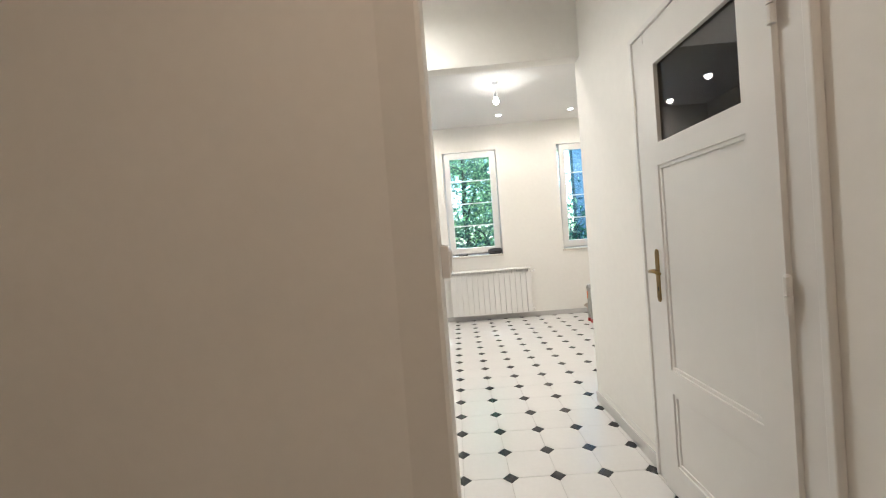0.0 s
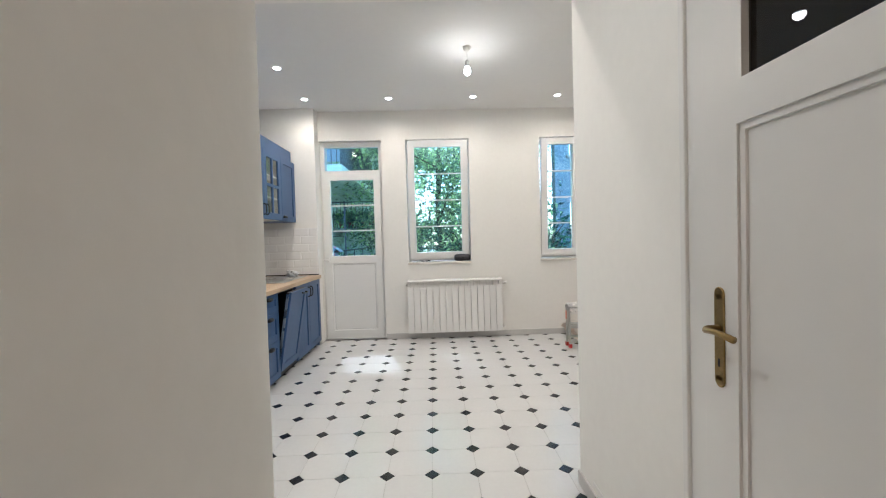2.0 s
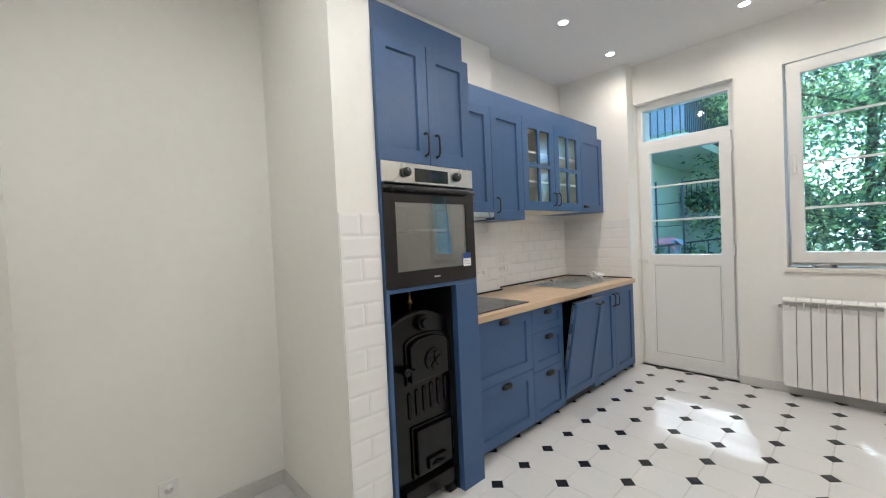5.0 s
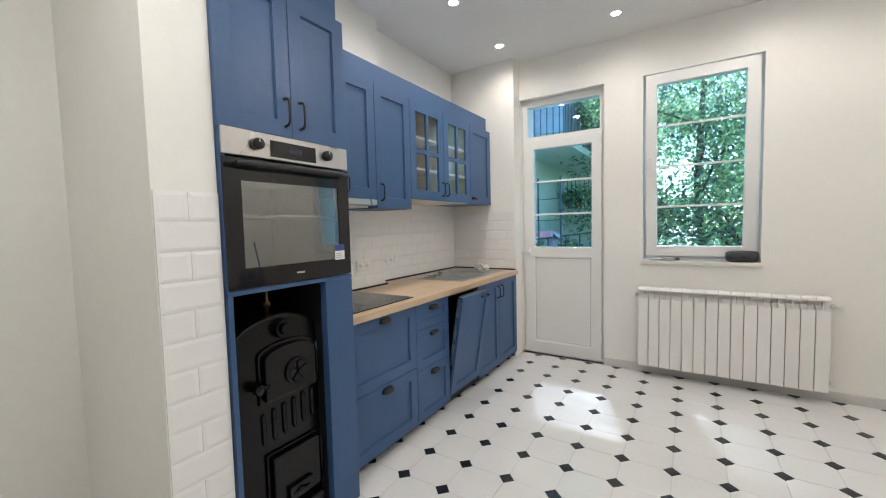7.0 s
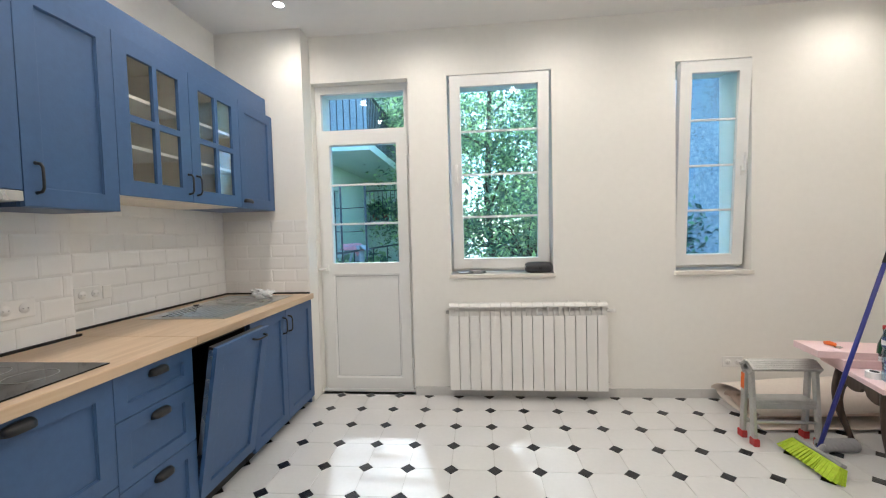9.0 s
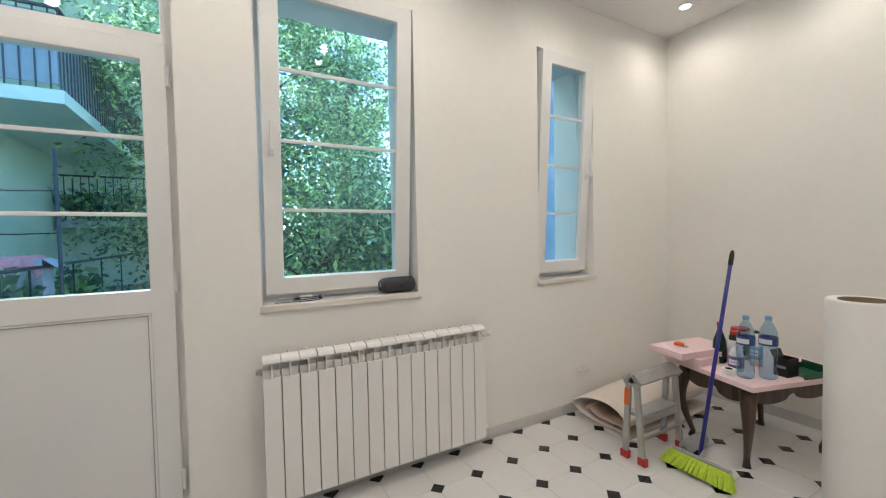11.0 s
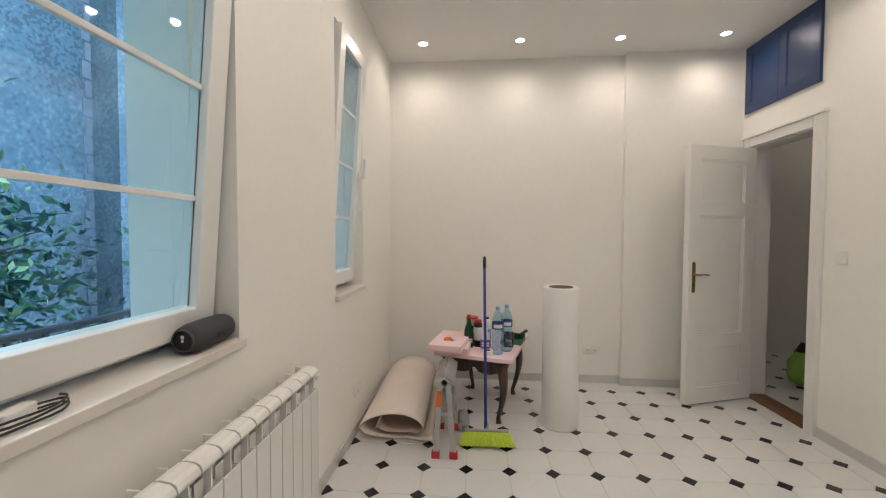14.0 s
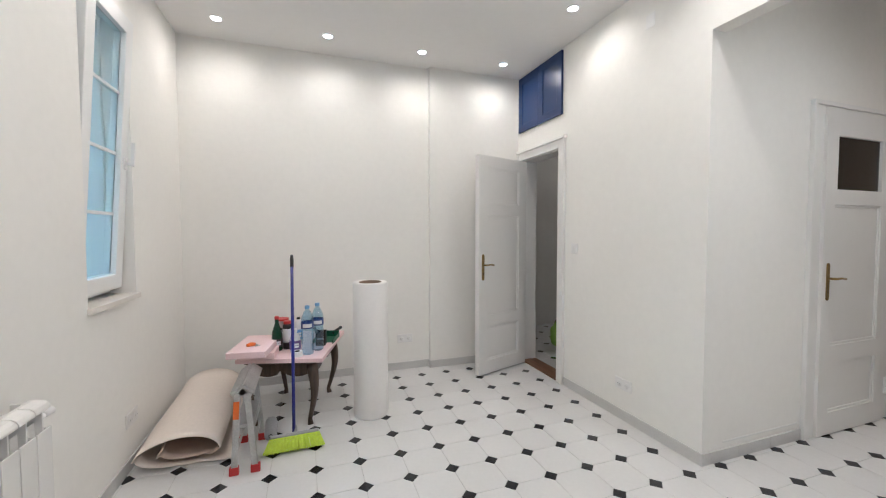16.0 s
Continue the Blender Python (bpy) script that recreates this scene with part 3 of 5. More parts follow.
def front(name, parent, x, y0, y1, z0, z1, rail=0.065, th=0.02, panels=None, material=BLUE):
    w, h = y1 - y0 - 0.003, z1 - z0 - 0.003
    pn = panels if panels is not None else [(rail, w - rail, rail, h - rail)]
    return part(name, moved(panelled(w, h, th, pn, 0.012, 0.0025), facing_x(x, y0 + 0.0015, z0 + 0.0015)), material, parent, "", 0.0015)


# tall unit with the oven and the niche for the stove
CX = -0.89
tall = thing("oven_tower", (-1.2, 3.48, 0), "tall blue kitchen unit housing the oven above a stove niche", "cabinet")
part("side_panel", box(-1.59, CX - 0.002, 3.182, 3.20, 0.0, 2.31), BLUE, tall)
part("side_panel", box(-1.59, CX - 0.022, 3.765, 3.783, 0.0, 2.31), BLUE, tall)
part("stile", box(-0.93, CX, 3.622, 3.783, 0.0, 1.112), BLUE, tall, "", 0.003)
part("niche_lining", boxes((-1.59, -1.57, 3.20, 3.765, 0, 1.10), (-1.57, -0.93, 3.62, 3.63, 0, 1.10)), BLACK, tall)
part("oven_shelf", box(-1.59, CX, 3.182, 3.783, 1.112, 1.130), BLUE, tall, "", 0.002)
part("shelf", box(-1.59, CX - 0.022, 3.2, 3.765, 1.722, 1.74), BLUE, tall)
part("top_panel", box(-1.59, CX - 0.022, 3.2, 3.765, 2.29, 2.31), BLUE, tall)
part("fascia", box(-1.59, CX - 0.03, 3.178, 3.772, 2.31, 2.455), BLUE, tall, "", 0.002)
d1 = front("door", tall, CX, 3.176, 3.482, 1.722, 2.31)
pull(d1, facing_x(CX, 3.452, 1.822))
d2 = front("door", tall, CX, 3.482, 3.783, 1.722, 2.31)
pull(d2, facing_x(CX, 3.524, 1.822))

oven = thing("built_in_oven", (-1.15, 3.48, 1.13), "black glass built-in oven with a steel control panel", "oven")
part("control_panel", box(CX - 0.018, CX + 0.004, 3.184, 3.776, 1.625, 1.722), STEEL, oven, "brushed steel control panel", 0.002)
dp = part("display", box(CX + 0.003, CX + 0.0055, 3.375, 3.592, 1.636, 1.700), OVENB, oven)
fc = bpy.data.curves.new("clock", 'FONT')
fc.body, fc.size, fc.align_x, fc.align_y = "11:12", 0.026, 'CENTER', 'CENTER'
fo = new("clock_digits", fc)
fo.data.materials.append(CLOCKGL)
fo.parent = oven
fo.matrix_basis = PLACE[oven.name].inverted() @ pose(CX + 0.0062, 3.49, 1.668, 90, 0, 90)
for ky in (3.318, 3.650):
    kn = part("knob", disc(0.022, 0.024, facing_x(CX + 0.003, ky, 1.675) @ pose(0, 0, 0, 90)), BLACK, oven, "", 0, True)
    part("knob_mark", box(CX + 0.026, CX + 0.0275, ky - 0.0012, ky + 0.0012, 1.680, 1.694), LABELW, kn)
W = 0.592
od = part("oven_door", moved(panelled(W, 0.482, 0.022, [(0.066, W - 0.066, 0.075, 0.40, True)]), facing_x(CX + 0.006, 3.184, 1.134)), OVENB, oven, "glossy black glass oven door", 0.002)
part("oven_window", moved(box(0.062, W - 0.062, 0.004, 0.008, 0.07, 0.405), facing_x(CX + 0.006, 3.184, 1.134)), glass("oven_glass", (0.72, 0.75, 0.72), 0.55), od)
part("oven_handle", merge(tube([(CX + 0.045, 3.215, 1.592), (CX + 0.052, 3.30, 1.592), (CX + 0.052, 3.66, 1.592), (CX + 0.045, 3.745, 1.592)], [0.010, 0.0125, 0.0125, 0.010], 10),
     box(CX, CX + 0.045, 3.225, 3.24, 1.584, 1.60), box(CX, CX + 0.045, 3.72, 3.735, 1.584, 1.60)), BLACK, od, "", 0, True)
part("maker_mark", box(CX + 0.006, CX + 0.0068, 3.468, 3.508, 1.166, 1.174), GREYP, od)
part("cavity", boxes((-1.45, -1.44, 3.22, 3.74, 1.15, 1.58), (-1.44, CX - 0.02, 3.22, 3.23, 1.15, 1.58), (-1.44, CX - 0.02, 3.73, 3.74, 1.15, 1.58), (-1.44, CX - 0.02, 3.22, 3.74, 1.15, 1.16), (-1.44, CX - 0.02, 3.22, 3.74, 1.57, 1.58)), GREYM, oven)
part("rack", merge(*[tube([(-1.42, 3.235 + 0.0245 * k, 1.405), (-0.93, 3.235 + 0.0245 * k, 1.405)], 0.002, 5) for k in range(21)], tube([(-0.93, 3.232, 1.406), (-0.93, 3.728, 1.406)], 0.0045, 6)), STEEL, oven)
stk = part("energy_label", box(CX + 0.006, CX + 0.0072, 3.678, 3.735, 1.205, 1.275), LABELW, oven, "white and blue energy sticker")
part("label_band", boxes((CX + 0.0071, CX + 0.0078, 3.678, 3.735, 1.246, 1.275)), LABELB, stk)
for q in range(3):
    part("text_line", box(CX + 0.0071, CX + 0.0077, 3.684, 3.728 - 0.006 * q, 1.214 + 0.009 * q, 1.217 + 0.009 * q), GREYP, stk)

# cast-iron stove in the niche
SX = -0.965
stove = thing("cast_iron_boiler", (-1.2, 3.42, 0), "black cast-iron solid-fuel boiler with two fire doors", "stove")
bm = bmesh.new()
prof = [(3.225, 0.06), (3.225, 0.90)] + [(3.4225 + 0.1975 * -math.cos(a), 0.90 + 0.095 * math.sin(a)) for a in [math.pi * k / 14 for k in range(1, 14)]] + [(3.62, 0.90), (3.62, 0.06)]
fr = [bm.verts.new((SX, y, z)) for y, z in prof]
bk = [bm.verts.new((-1.50, y, z)) for y, z in prof]
bm.faces.new(fr)
bm.faces.new(bk)
for i in range(len(prof)):
    j = (i + 1) % len(prof)
    bm.faces.new((fr[i], fr[j], bk[j], bk[i]))
part("body", bm, IRON, stove, "", 0.012)


def arched_plate(y0, y1, z0, z1, arch, x0, x1):
    b = bmesh.new()
    pr = [(y0, z0), (y0, z1)] + [((y0 + y1) / 2 - (y1 - y0) / 2 * math.cos(a), z1 + arch * math.sin(a)) for a in [math.pi * k / 10 for k in range(1, 10)]] + [(y1, z1), (y1, z0)]
    f1 = [b.verts.new((x1, y, z)) for y, z in pr]
    f2 = [b.verts.new((x0, y, z)) for y, z in pr]
    b.faces.new(f1)
    b.faces.new(f2)
    for i in range(len(pr)):
        j = (i + 1) % len(pr)
        b.faces.new((f1[i], f1[j], f2[j], f2[i]))
    return b


part("door_surround", arched_plate(3.318, 3.598, 0.638, 0.838, 0.045, SX, SX + 0.012), IRON, stove, "", 0.004)
fd = part("fire_door", arched_plate(3.335, 3.582, 0.652, 0.822, 0.045, SX + 0.012, SX + 0.034), IRON, stove, "", 0.006)
part("air_wheel", merge(disc(0.056, 0.012, facing_x(SX + 0.034, 3.478, 0.745) @ pose(0, 0, 0, 90), 28), disc(0.046, 0.016, facing_x(SX + 0.034, 3.478, 0.745) @ pose(0, 0, 0, 90), 28), disc(0.012, 0.030, facing_x(SX + 0.034, 3.478, 0.745) @ pose(0, 0, 0, 90))), IRON, fd, "", 0, False)
for k in range(5):
    a = 2 * math.pi * k / 5
    part("wheel_vane", moved(box(-0.008, 0.008, -0.022, -0.014, 0.010, 0.042), facing_x(SX + 0.034, 3.478, 0.745) @ pose(0, 0, 0, 0, math.degrees(a), 0)), IRON, fd, "", 0.002)
part("latch", merge(tube([(SX + 0.03, 3.30, 0.72), (SX + 0.03, 3.35, 0.72)], 0.009, 8), disc(0.022, 0.03, facing_x(SX + 0.02, 3.303, 0.72) @ pose(0, 0, 0, 90), 8)), IRON, fd, "", 0, True)
part("hinge_bar", tube([(SX + 0.022, 3.596, 0.66), (SX + 0.022, 3.596, 0.84)], 0.007, 8), IRON, fd, "", 0, True)
for k in range(6):
    yy = 3.335 + 0.048 * k
    part("louvre", moved(lathe([(0.0, 0), (0.010, 0.012), (0.011, 0.13), (0.0, 0.142)], 10), pose(SX + 0.001, yy, 0.462 + 0.006 * k)), IRON, stove, "", 0, True)
part("ash_surround", box(SX, SX + 0.012, 3.335, 3.60, 0.165, 0.425), IRON, stove, "", 0.004)
ad2 = part("ash_door", box(SX + 0.012, SX + 0.034, 3.352, 3.585, 0.18, 0.41), IRON, stove, "", 0.008)
part("air_flap", merge(box(SX + 0.034, SX + 0.05, 3.41, 3.53, 0.20, 0.255), tube([(SX + 0.05, 3.43, 0.22), (SX + 0.065, 3.47, 0.225), (SX + 0.05, 3.51, 0.22)], 0.006, 8)), IRON, ad2, "", 0.003)
part("hinge_bar", tube([(SX + 0.022, 3.60, 0.20), (SX + 0.022, 3.60, 0.40)], 0.007, 8), IRON, ad2, "", 0, True)
part("gauge", merge(disc(0.042, 0.028, facing_x(SX, 3.435, 0.935) @ pose(0, 0, 0, 90), 24), disc(0.026, 0.042, facing_x(SX, 3.435, 0.935) @ pose(0, 0, 0, 90), 6)), IRON, stove)
part("flue_valve", merge(tube([(-1.05, 3.43, 0.99), (-1.05, 3.43, 1.10)], 0.008, 8), disc(0.016, 0.02, pose(-1.05, 3.43, 1.02))), BRASS, stove, "", 0, True)
part("ash_lip", box(SX, SX + 0.035, 3.27, 3.60, 0.06, 0.14), IRON, stove, "", 0.006)
for yy in (3.26, 3.585):
    part("foot", boxes((SX - 0.03, SX + 0.03, yy - 0.03, yy + 0.03, 0.0, 0.06)), IRON, stove, "", 0.01)

# base units
BX = -0.985
ZB, ZT = 0.055, 0.846
WT = 0.888


def base_unit(name, y0, y1, label):
    t = thing(name, (-1.28, (y0 + y1) / 2, 0), label, "cabinet", "blue base units under the worktop")
    bx = -1.58 if y1 < 4.83 else -1.69
    part("carcass", boxes((bx, BX - 0.034, y0 + 0.001, y0 + 0.017, ZB, ZT), (bx, BX - 0.034, y1 - 0.017, y1 - 0.001, ZB, ZT), (bx, BX - 0.034, y0 + 0.017, y1 - 0.017, ZB, ZB + 0.016), (bx, bx + 0.01, y0 + 0.017, y1 - 0.017, ZB, ZT)), BLUE, t)
    part("plinth", box(BX - 0.075, BX - 0.06, y0 + 0.001, y1 - 0.001, 0.0, ZB), BLACK, t)
    return t


u1 = base_unit("drawer_unit", 3.822, 4.42, "blue base unit with two deep drawers under the hob")
part("filler", box(BX - 0.03, BX - 0.004, 3.785, 3.822, ZB, ZT), BLUE, u1)
for z0, z1 in ((ZB, 0.437), (0.437, ZT)):
    dr = front("drawer_front", u1, BX, 3.822, 4.42, z0, z1)
    cup(dr, facing_x(BX, 4.121, z1 - 0.035))
u2 = base_unit("drawer_unit", 4.42, 4.82, "narrow blue base unit with three drawers")
for z0, z1, r in ((ZB, 0.402, 0.06), (0.402, 0.668, 0.06), (0.668, ZT, 0.055)):
    dr = front("drawer_front", u2, BX, 4.42, 4.82, z0, z1, r)
    cup(dr, facing_x(BX, 4.62, z1 - 0.045))
dwsh = thing("dishwasher", (-1.28, 5.05, 0), "built-in dishwasher with its blue front hanging ajar", "dishwasher")
part("tub", boxes((-1.66, BX - 0.03, 4.824, 4.836, ZB, 0.84), (-1.66, BX - 0.03, 5.268, 5.28, ZB, 0.84), (-1.66, -1.65, 4.836, 5.268, ZB, 0.84), (-1.65, BX - 0.03, 4.836, 5.268, 0.82, 0.84)), BLACK, dwsh)
part("plinth", box(BX - 0.075, BX - 0.06, 4.824, 5.28, 0.0, ZB), BLACK, dwsh)
ajar = facing_x(BX, 4.823, 0.09) @ pose(0, 0, 0, 9.5)
dd = part("door", moved(panelled(0.458, 0.752, 0.02, [(0.065, 0.393, 0.065, 0.687)], 0.012, 0.0025), ajar), BLUE, dwsh, "blue shaker front leaning open", 0.002)
part("inner_door", moved(box(0.012, 0.446, 0.022, 0.05, 0.02, 0.735), ajar), STEEL, dd)
part("control_strip", moved(box(0.012, 0.446, 0.024, 0.052, 0.735, 0.748), ajar), BLACK, dd)
pull(dd, ajar @ pose(0.35, 0, 0.715, 0, 90, 0), 0.11)
u4 = base_unit("sink_unit", 5.285, 6.135, "blue two-door base unit under the sink")
for y0, y1, hy in ((5.285, 5.71, 5.672), (5.71, 6.135, 5.748)):
    dr = front("door", u4, BX, y0, y1, ZB, ZT)
    pull(dr, facing_x(BX, hy, 0.735))
part("end_panel", box(-1.69, BX - 0.024, 6.119, 6.135, 0.0, ZB), BLUE, u4)

wt = thing("worktop", (-1.28, 4.95, ZT), "long light oak worktop over the base units", "worktop")
part("slab", boxes((-1.595, -0.962, 3.785, 4.83, ZT, WT), (-1.71, -0.962, 4.8305, 6.137, ZT, WT)), OAK, wt, "", 0.004)
part("seal", boxes((-1.586, -1.572, 3.785, 4.845, WT, WT + 0.012), (-1.70, -1.687, 4.846, 6.13, WT, WT + 0.012), (-1.687, -0.99, 6.117, 6.129, WT, WT + 0.012), (-1.70, -1.572, 4.831, 4.845, WT, WT + 0.010)), BLACK, wt, "black sealing strip")

hob = thing("hob", (-1.28, 4.18, WT), "black ceramic glass hob set into the worktop", "hob")
part("glass_plate", box(-1.52, -1.015, 3.87, 4.445, WT, WT + 0.006), OVENB, hob, "", 0.003)
for cx_, cy_, r in ((-1.38, 4.02, 0.07), (-1.16, 4.02, 0.09), (-1.38, 4.30, 0.09), (-1.16, 4.30, 0.07)):
    part("zone_mark", merge(tube([(cx_ + r * math.cos(a), cy_ + r * math.sin(a), WT + 0.0062) for a in [math.pi * 2 * k / 32 for k in range(33)]], 0.0012, 4)), GREYM, hob)

sink = thing("sink", (-1.33, 5.66, WT), "stainless steel inset sink with ribbed drainer", "sink")
sx0, sx1, sy0, sy1 = -1.60, -1.08, 5.20, 6.02
part("rim", boxes((sx0, sx1, sy0, sy0 + 0.03, WT, WT + 0.005), (sx0, sx1, sy1 - 0.03, sy1, WT, WT + 0.005), (sx0, sx0 + 0.05, sy0 + 0.03, sy1 - 0.03, WT, WT + 0.005), (sx1 - 0.03, sx1, sy0 + 0.03, sy1 - 0.03, WT, WT + 0.005), (sx0 + 0.05, sx1 - 0.03, 5.60, 5.625, WT, WT + 0.005)), STEEL, sink, "", 0.002)
part("drainer", box(sx0 + 0.05, sx1 - 0.03, sy0 + 0.03, 5.60, WT, WT + 0.002), STEEL, sink)
for k in range(9):
    xx = sx0 + 0.075 + 0.042 * k
    part("rib", box(xx, xx + 0.014, sy0 + 0.05, 5.585, WT + 0.002, WT + 0.006), STEEL, sink, "", 0.002)
part("bowl", boxes((sx0 + 0.05, sx1 - 0.03, 5.625, 5.99, WT - 0.0, WT + 0.0015)), STEEL, sink)
part("bowl_ring", merge(tube([(-1.335 + 0.19 * math.cos(a), 5.805 + 0.155 * math.sin(a), WT + 0.004) for a in [2 * math.pi * k / 28 for k in range(29)]], 0.006, 6)), STEEL, sink, "", 0, True)
part("tap_hole", disc(0.018, 0.006, pose(-1.565, 5.61, WT + 0.004)), BLACK, sink)
film = thing("crumpled_film", (-1.2, 5.78, WT), "crumpled clear plastic film lying on the sink", "plastic film")
bm = bmesh.new()
bmesh.ops.create_icosphere(bm, subdivisions=3, radius=1.0)
for v in bm.verts:
    n_ = noise.noise(v.co * 2.3) * 0.5 + noise.noise(v.co * 6.0) * 0.25
    v.co = Vector((v.co.x * 0.06, v.co.y * 0.10, v.co.z * 0.035)) * (1 + n_ * 1.1)
    v.co.z += 0.035 + max(0.0, -v.co.y) * 0.45
    v.co += Vector((-1.2, 5.80, WT + 0.006))
part("film", bm, PLASTICF, film)

# wall units
UX, UT = -1.25, 2.295


def wall_unit(name, y0, y1, z0, label, back=-1.70, open_front=False):
    t = thing(name, (-1.45, (y0 + y1) / 2, z0), label, "cabinet", "blue wall units above the worktop")
    mt = CABIN if open_front else BLUE
    part("carcass", boxes((back, UX - 0.034, y0 + 0.001, y0 + 0.017, z0, UT), (back, UX - 0.034, y1 - 0.017, y1 - 0.001, z0, UT), (back, UX - 0.034, y0 + 0.017, y1 - 0.017, z0, z0 + 0.016), (back, UX - 0.034, y0 + 0.017, y1 - 0.017, UT - 0.016, UT), (back, back + 0.01, y0 + 0.017, y1 - 0.017, z0 + 0.016, UT - 0.016)), mt, t)
    return t


h1 = wall_unit("wall_unit", 3.786, 4.387, 1.535, "blue two-door wall unit above the cooker hood", -1.58)
for y0, y1, hy in ((3.786, 4.075, 4.045), (4.075, 4.387, 4.115)):
    dr = front("door", h1, UX, y0, y1, 1.535, UT, 0.07)
    pull(dr, facing_x(UX, hy, 1.625))
h2 = wall_unit("wall_unit", 4.387, 4.765, 1.478, "blue single-door wall unit with a bow handle", -1.58)
dr = front("door", h2, UX, 4.387, 4.765, 1.478, UT, 0.07)
pull(dr, facing_x(UX, 4.43, 1.585))
h3 = wall_unit("glazed_wall_unit", 4.765, 5.69, 1.555, "blue wall unit with two glazed doors of four panes", -1.70, True)
for y0, y1, hy in ((4.765, 5.228, 5.196), (5.228, 5.69, 5.262)):
    w, h = y1 - y0 - 0.003, UT - 1.555 - 0.003
    mid, mz = w / 2, h / 2
    pn = [(0.075, mid - 0.014, 0.075, mz - 0.016, True), (mid + 0.014, w - 0.075, 0.075, mz - 0.016, True), (0.075, mid - 0.014, mz + 0.016, h - 0.075, True), (mid + 0.014, w - 0.075, mz + 0.016, h - 0.075, True)]
    dr = front("door", h3, UX, y0, y1, 1.555, UT, panels=pn)
    for p in pn:
        part("pane", moved(box(p[0] - 0.003, p[1] + 0.003, 0.012, 0.015, p[2] - 0.003, p[3] + 0.003), facing_x(UX, y0 + 0.0015, 1.5565)), CABGL, dr).visible_shadow = False
    pull(dr, facing_x(UX, hy, 1.655))
for zz in (1.79, 2.03):
    part("shelf", box(-1.69, UX - 0.03, 4.783, 5.672, zz, zz + 0.016), LABELW, h3, "white shelf")
part("divider", box(-1.69, UX - 0.025, 5.22, 5.236, 1.572, 2.279), CABIN, h3)
h4 = wall_unit("wall_unit", 5.69, 6.128, 1.555, "blue single-door wall unit with a cup handle")
dr = front("door", h4, UX, 5.69, 6.128, 1.555, UT, 0.07)
cup(dr, facing_x(UX, 5.76, 1.605))
tagged(part("cornice", box(-1.58, UX - 0.03, 3.786, 6.10, UT, 2.43), BLUE, None, "", 0.003), "continuous blue fascia board above the wall units", "cornice")
hood = thing("cooker_hood", (-1.42, 4.08, 1.47), "slim pull-out steel cooker hood below the wall unit", "cooker hood")
part("body", box(-1.57, UX - 0.03, 3.79, 4.383, 1.495, 1.533), GREYP, hood)
part("front_strip", box(UX - 0.03, UX + 0.004, 3.79, 4.383, 1.497, 1.533), STEEL, hood, "", 0.002)
part("filter", box(-1.55, UX - 0.05, 3.82, 4.35, 1.482, 1.495), STEEL, hood)


# ---- sockets, switches ----
def socket(loc, rz, label, twin=True, extra=False):
    """Wall socket, own -y looks out of the wall."""
    w = 0.152 if twin else 0.082
    t = thing("wall_socket", loc, label, "socket", "white wall sockets")
    m = pose(*loc, 0, 0, rz)
    part("plate", moved(box(-w / 2, w / 2, -0.009, 0.0, -0.041, 0.041), m), PLAST, t, "", 0.004)
    for cx_ in ((-0.035, 0.035) if twin else (0.0,)):
        cup_ = part("outlet", moved(lathe([(0.0, 0.004), (0.017, 0.004), (0.0185, 0.0), (0.0215, 0.0), (0.0215, 0.0025), (0.0185, 0.0025)], 20, caps=False), m @ pose(cx_, -0.0095, 0, 90)), PLAST, t, "", 0, True)
        for s in (-1, 1):
            part("hole", moved(lathe([(0.0021, 0), (0.0021, 0.0008)], 8), m @ pose(cx_ + s * 0.0095, -0.0137, 0, 90)), BLACK, cup_)
    if extra:
        part("rocker", moved(box(w / 2, w / 2 + 0.05, -0.011, 0, -0.035, 0.035), m), PLAST, t, "", 0.003)
    return t


socket((1.80, SY, 0.26), 180, "white twin socket low on the painted wall")
socket((2.31, WY, 0.29), 0, "white twin socket low beside the window wall corner")
socket((EX, 4.40, 0.31), -90, "white twin socket low on the end wall")
socket((-1.578, 4.575, 1.07), 90, "white twin socket on the tiled splashback")
socket((-1.692, 4.99, 1.07), 90, "white twin socket with a switch on the splashback", True, True)
socket((WX, 2.43, 0.215), 90, "white single socket low in the alcove", False)


def rocker_switch(loc, rz, label, deep=0.0):
    t = thing("light_switch", loc, label, "switch")
    m = pose(*loc, 0, 0, rz)
    part("plate", moved(box(-0.041, 0.041, -0.010 - deep, 0, -0.044, 0.044), m), PLAST, t, "", 0.004)
    part("rocker", moved(moved(box(-0.027, 0.027, -0.016 - deep, -0.008, -0.030, 0.030), pose(0, 0, 0, 4)), m), PLAST, t, "", 0.003)
    return t


rocker_switch((2.36, SY, 1.225), 180, "white light switch on the painted wall beside the door")
sw = rocker_switch((0.1947, 1.325, 1.222), 88.6, "white surface-mounted light switch on the thick wall end", 0.014)
tb = thing("junction_cover", (1.62, SY, 2.74), "small white square cover high on the wall", "junction cover")
part("plate", box(1.59, 1.66, SY, SY + 0.004, 2.70, 2.79), PLAST, tb, "", 0.002)

# ---- loft cupboard over the door ----
lc = thing("loft_cupboard", (2.9, SY, 2.41), "navy blue two-door loft cupboard set above the doorway", "cabinet")
for x0, x1 in ((2.545, 2.908), (2.911, 3.275)):
    w, h = x1 - x0, 0.555
    part("door", moved(panelled(w, h, 0.02, [(0.07, w - 0.07, 0.07, h - 0.07)], 0.009, 0.004), pose(x1, SY + 0.021, 2.405, 0, 0, 180)), NAVY, lc, "", 0.002)

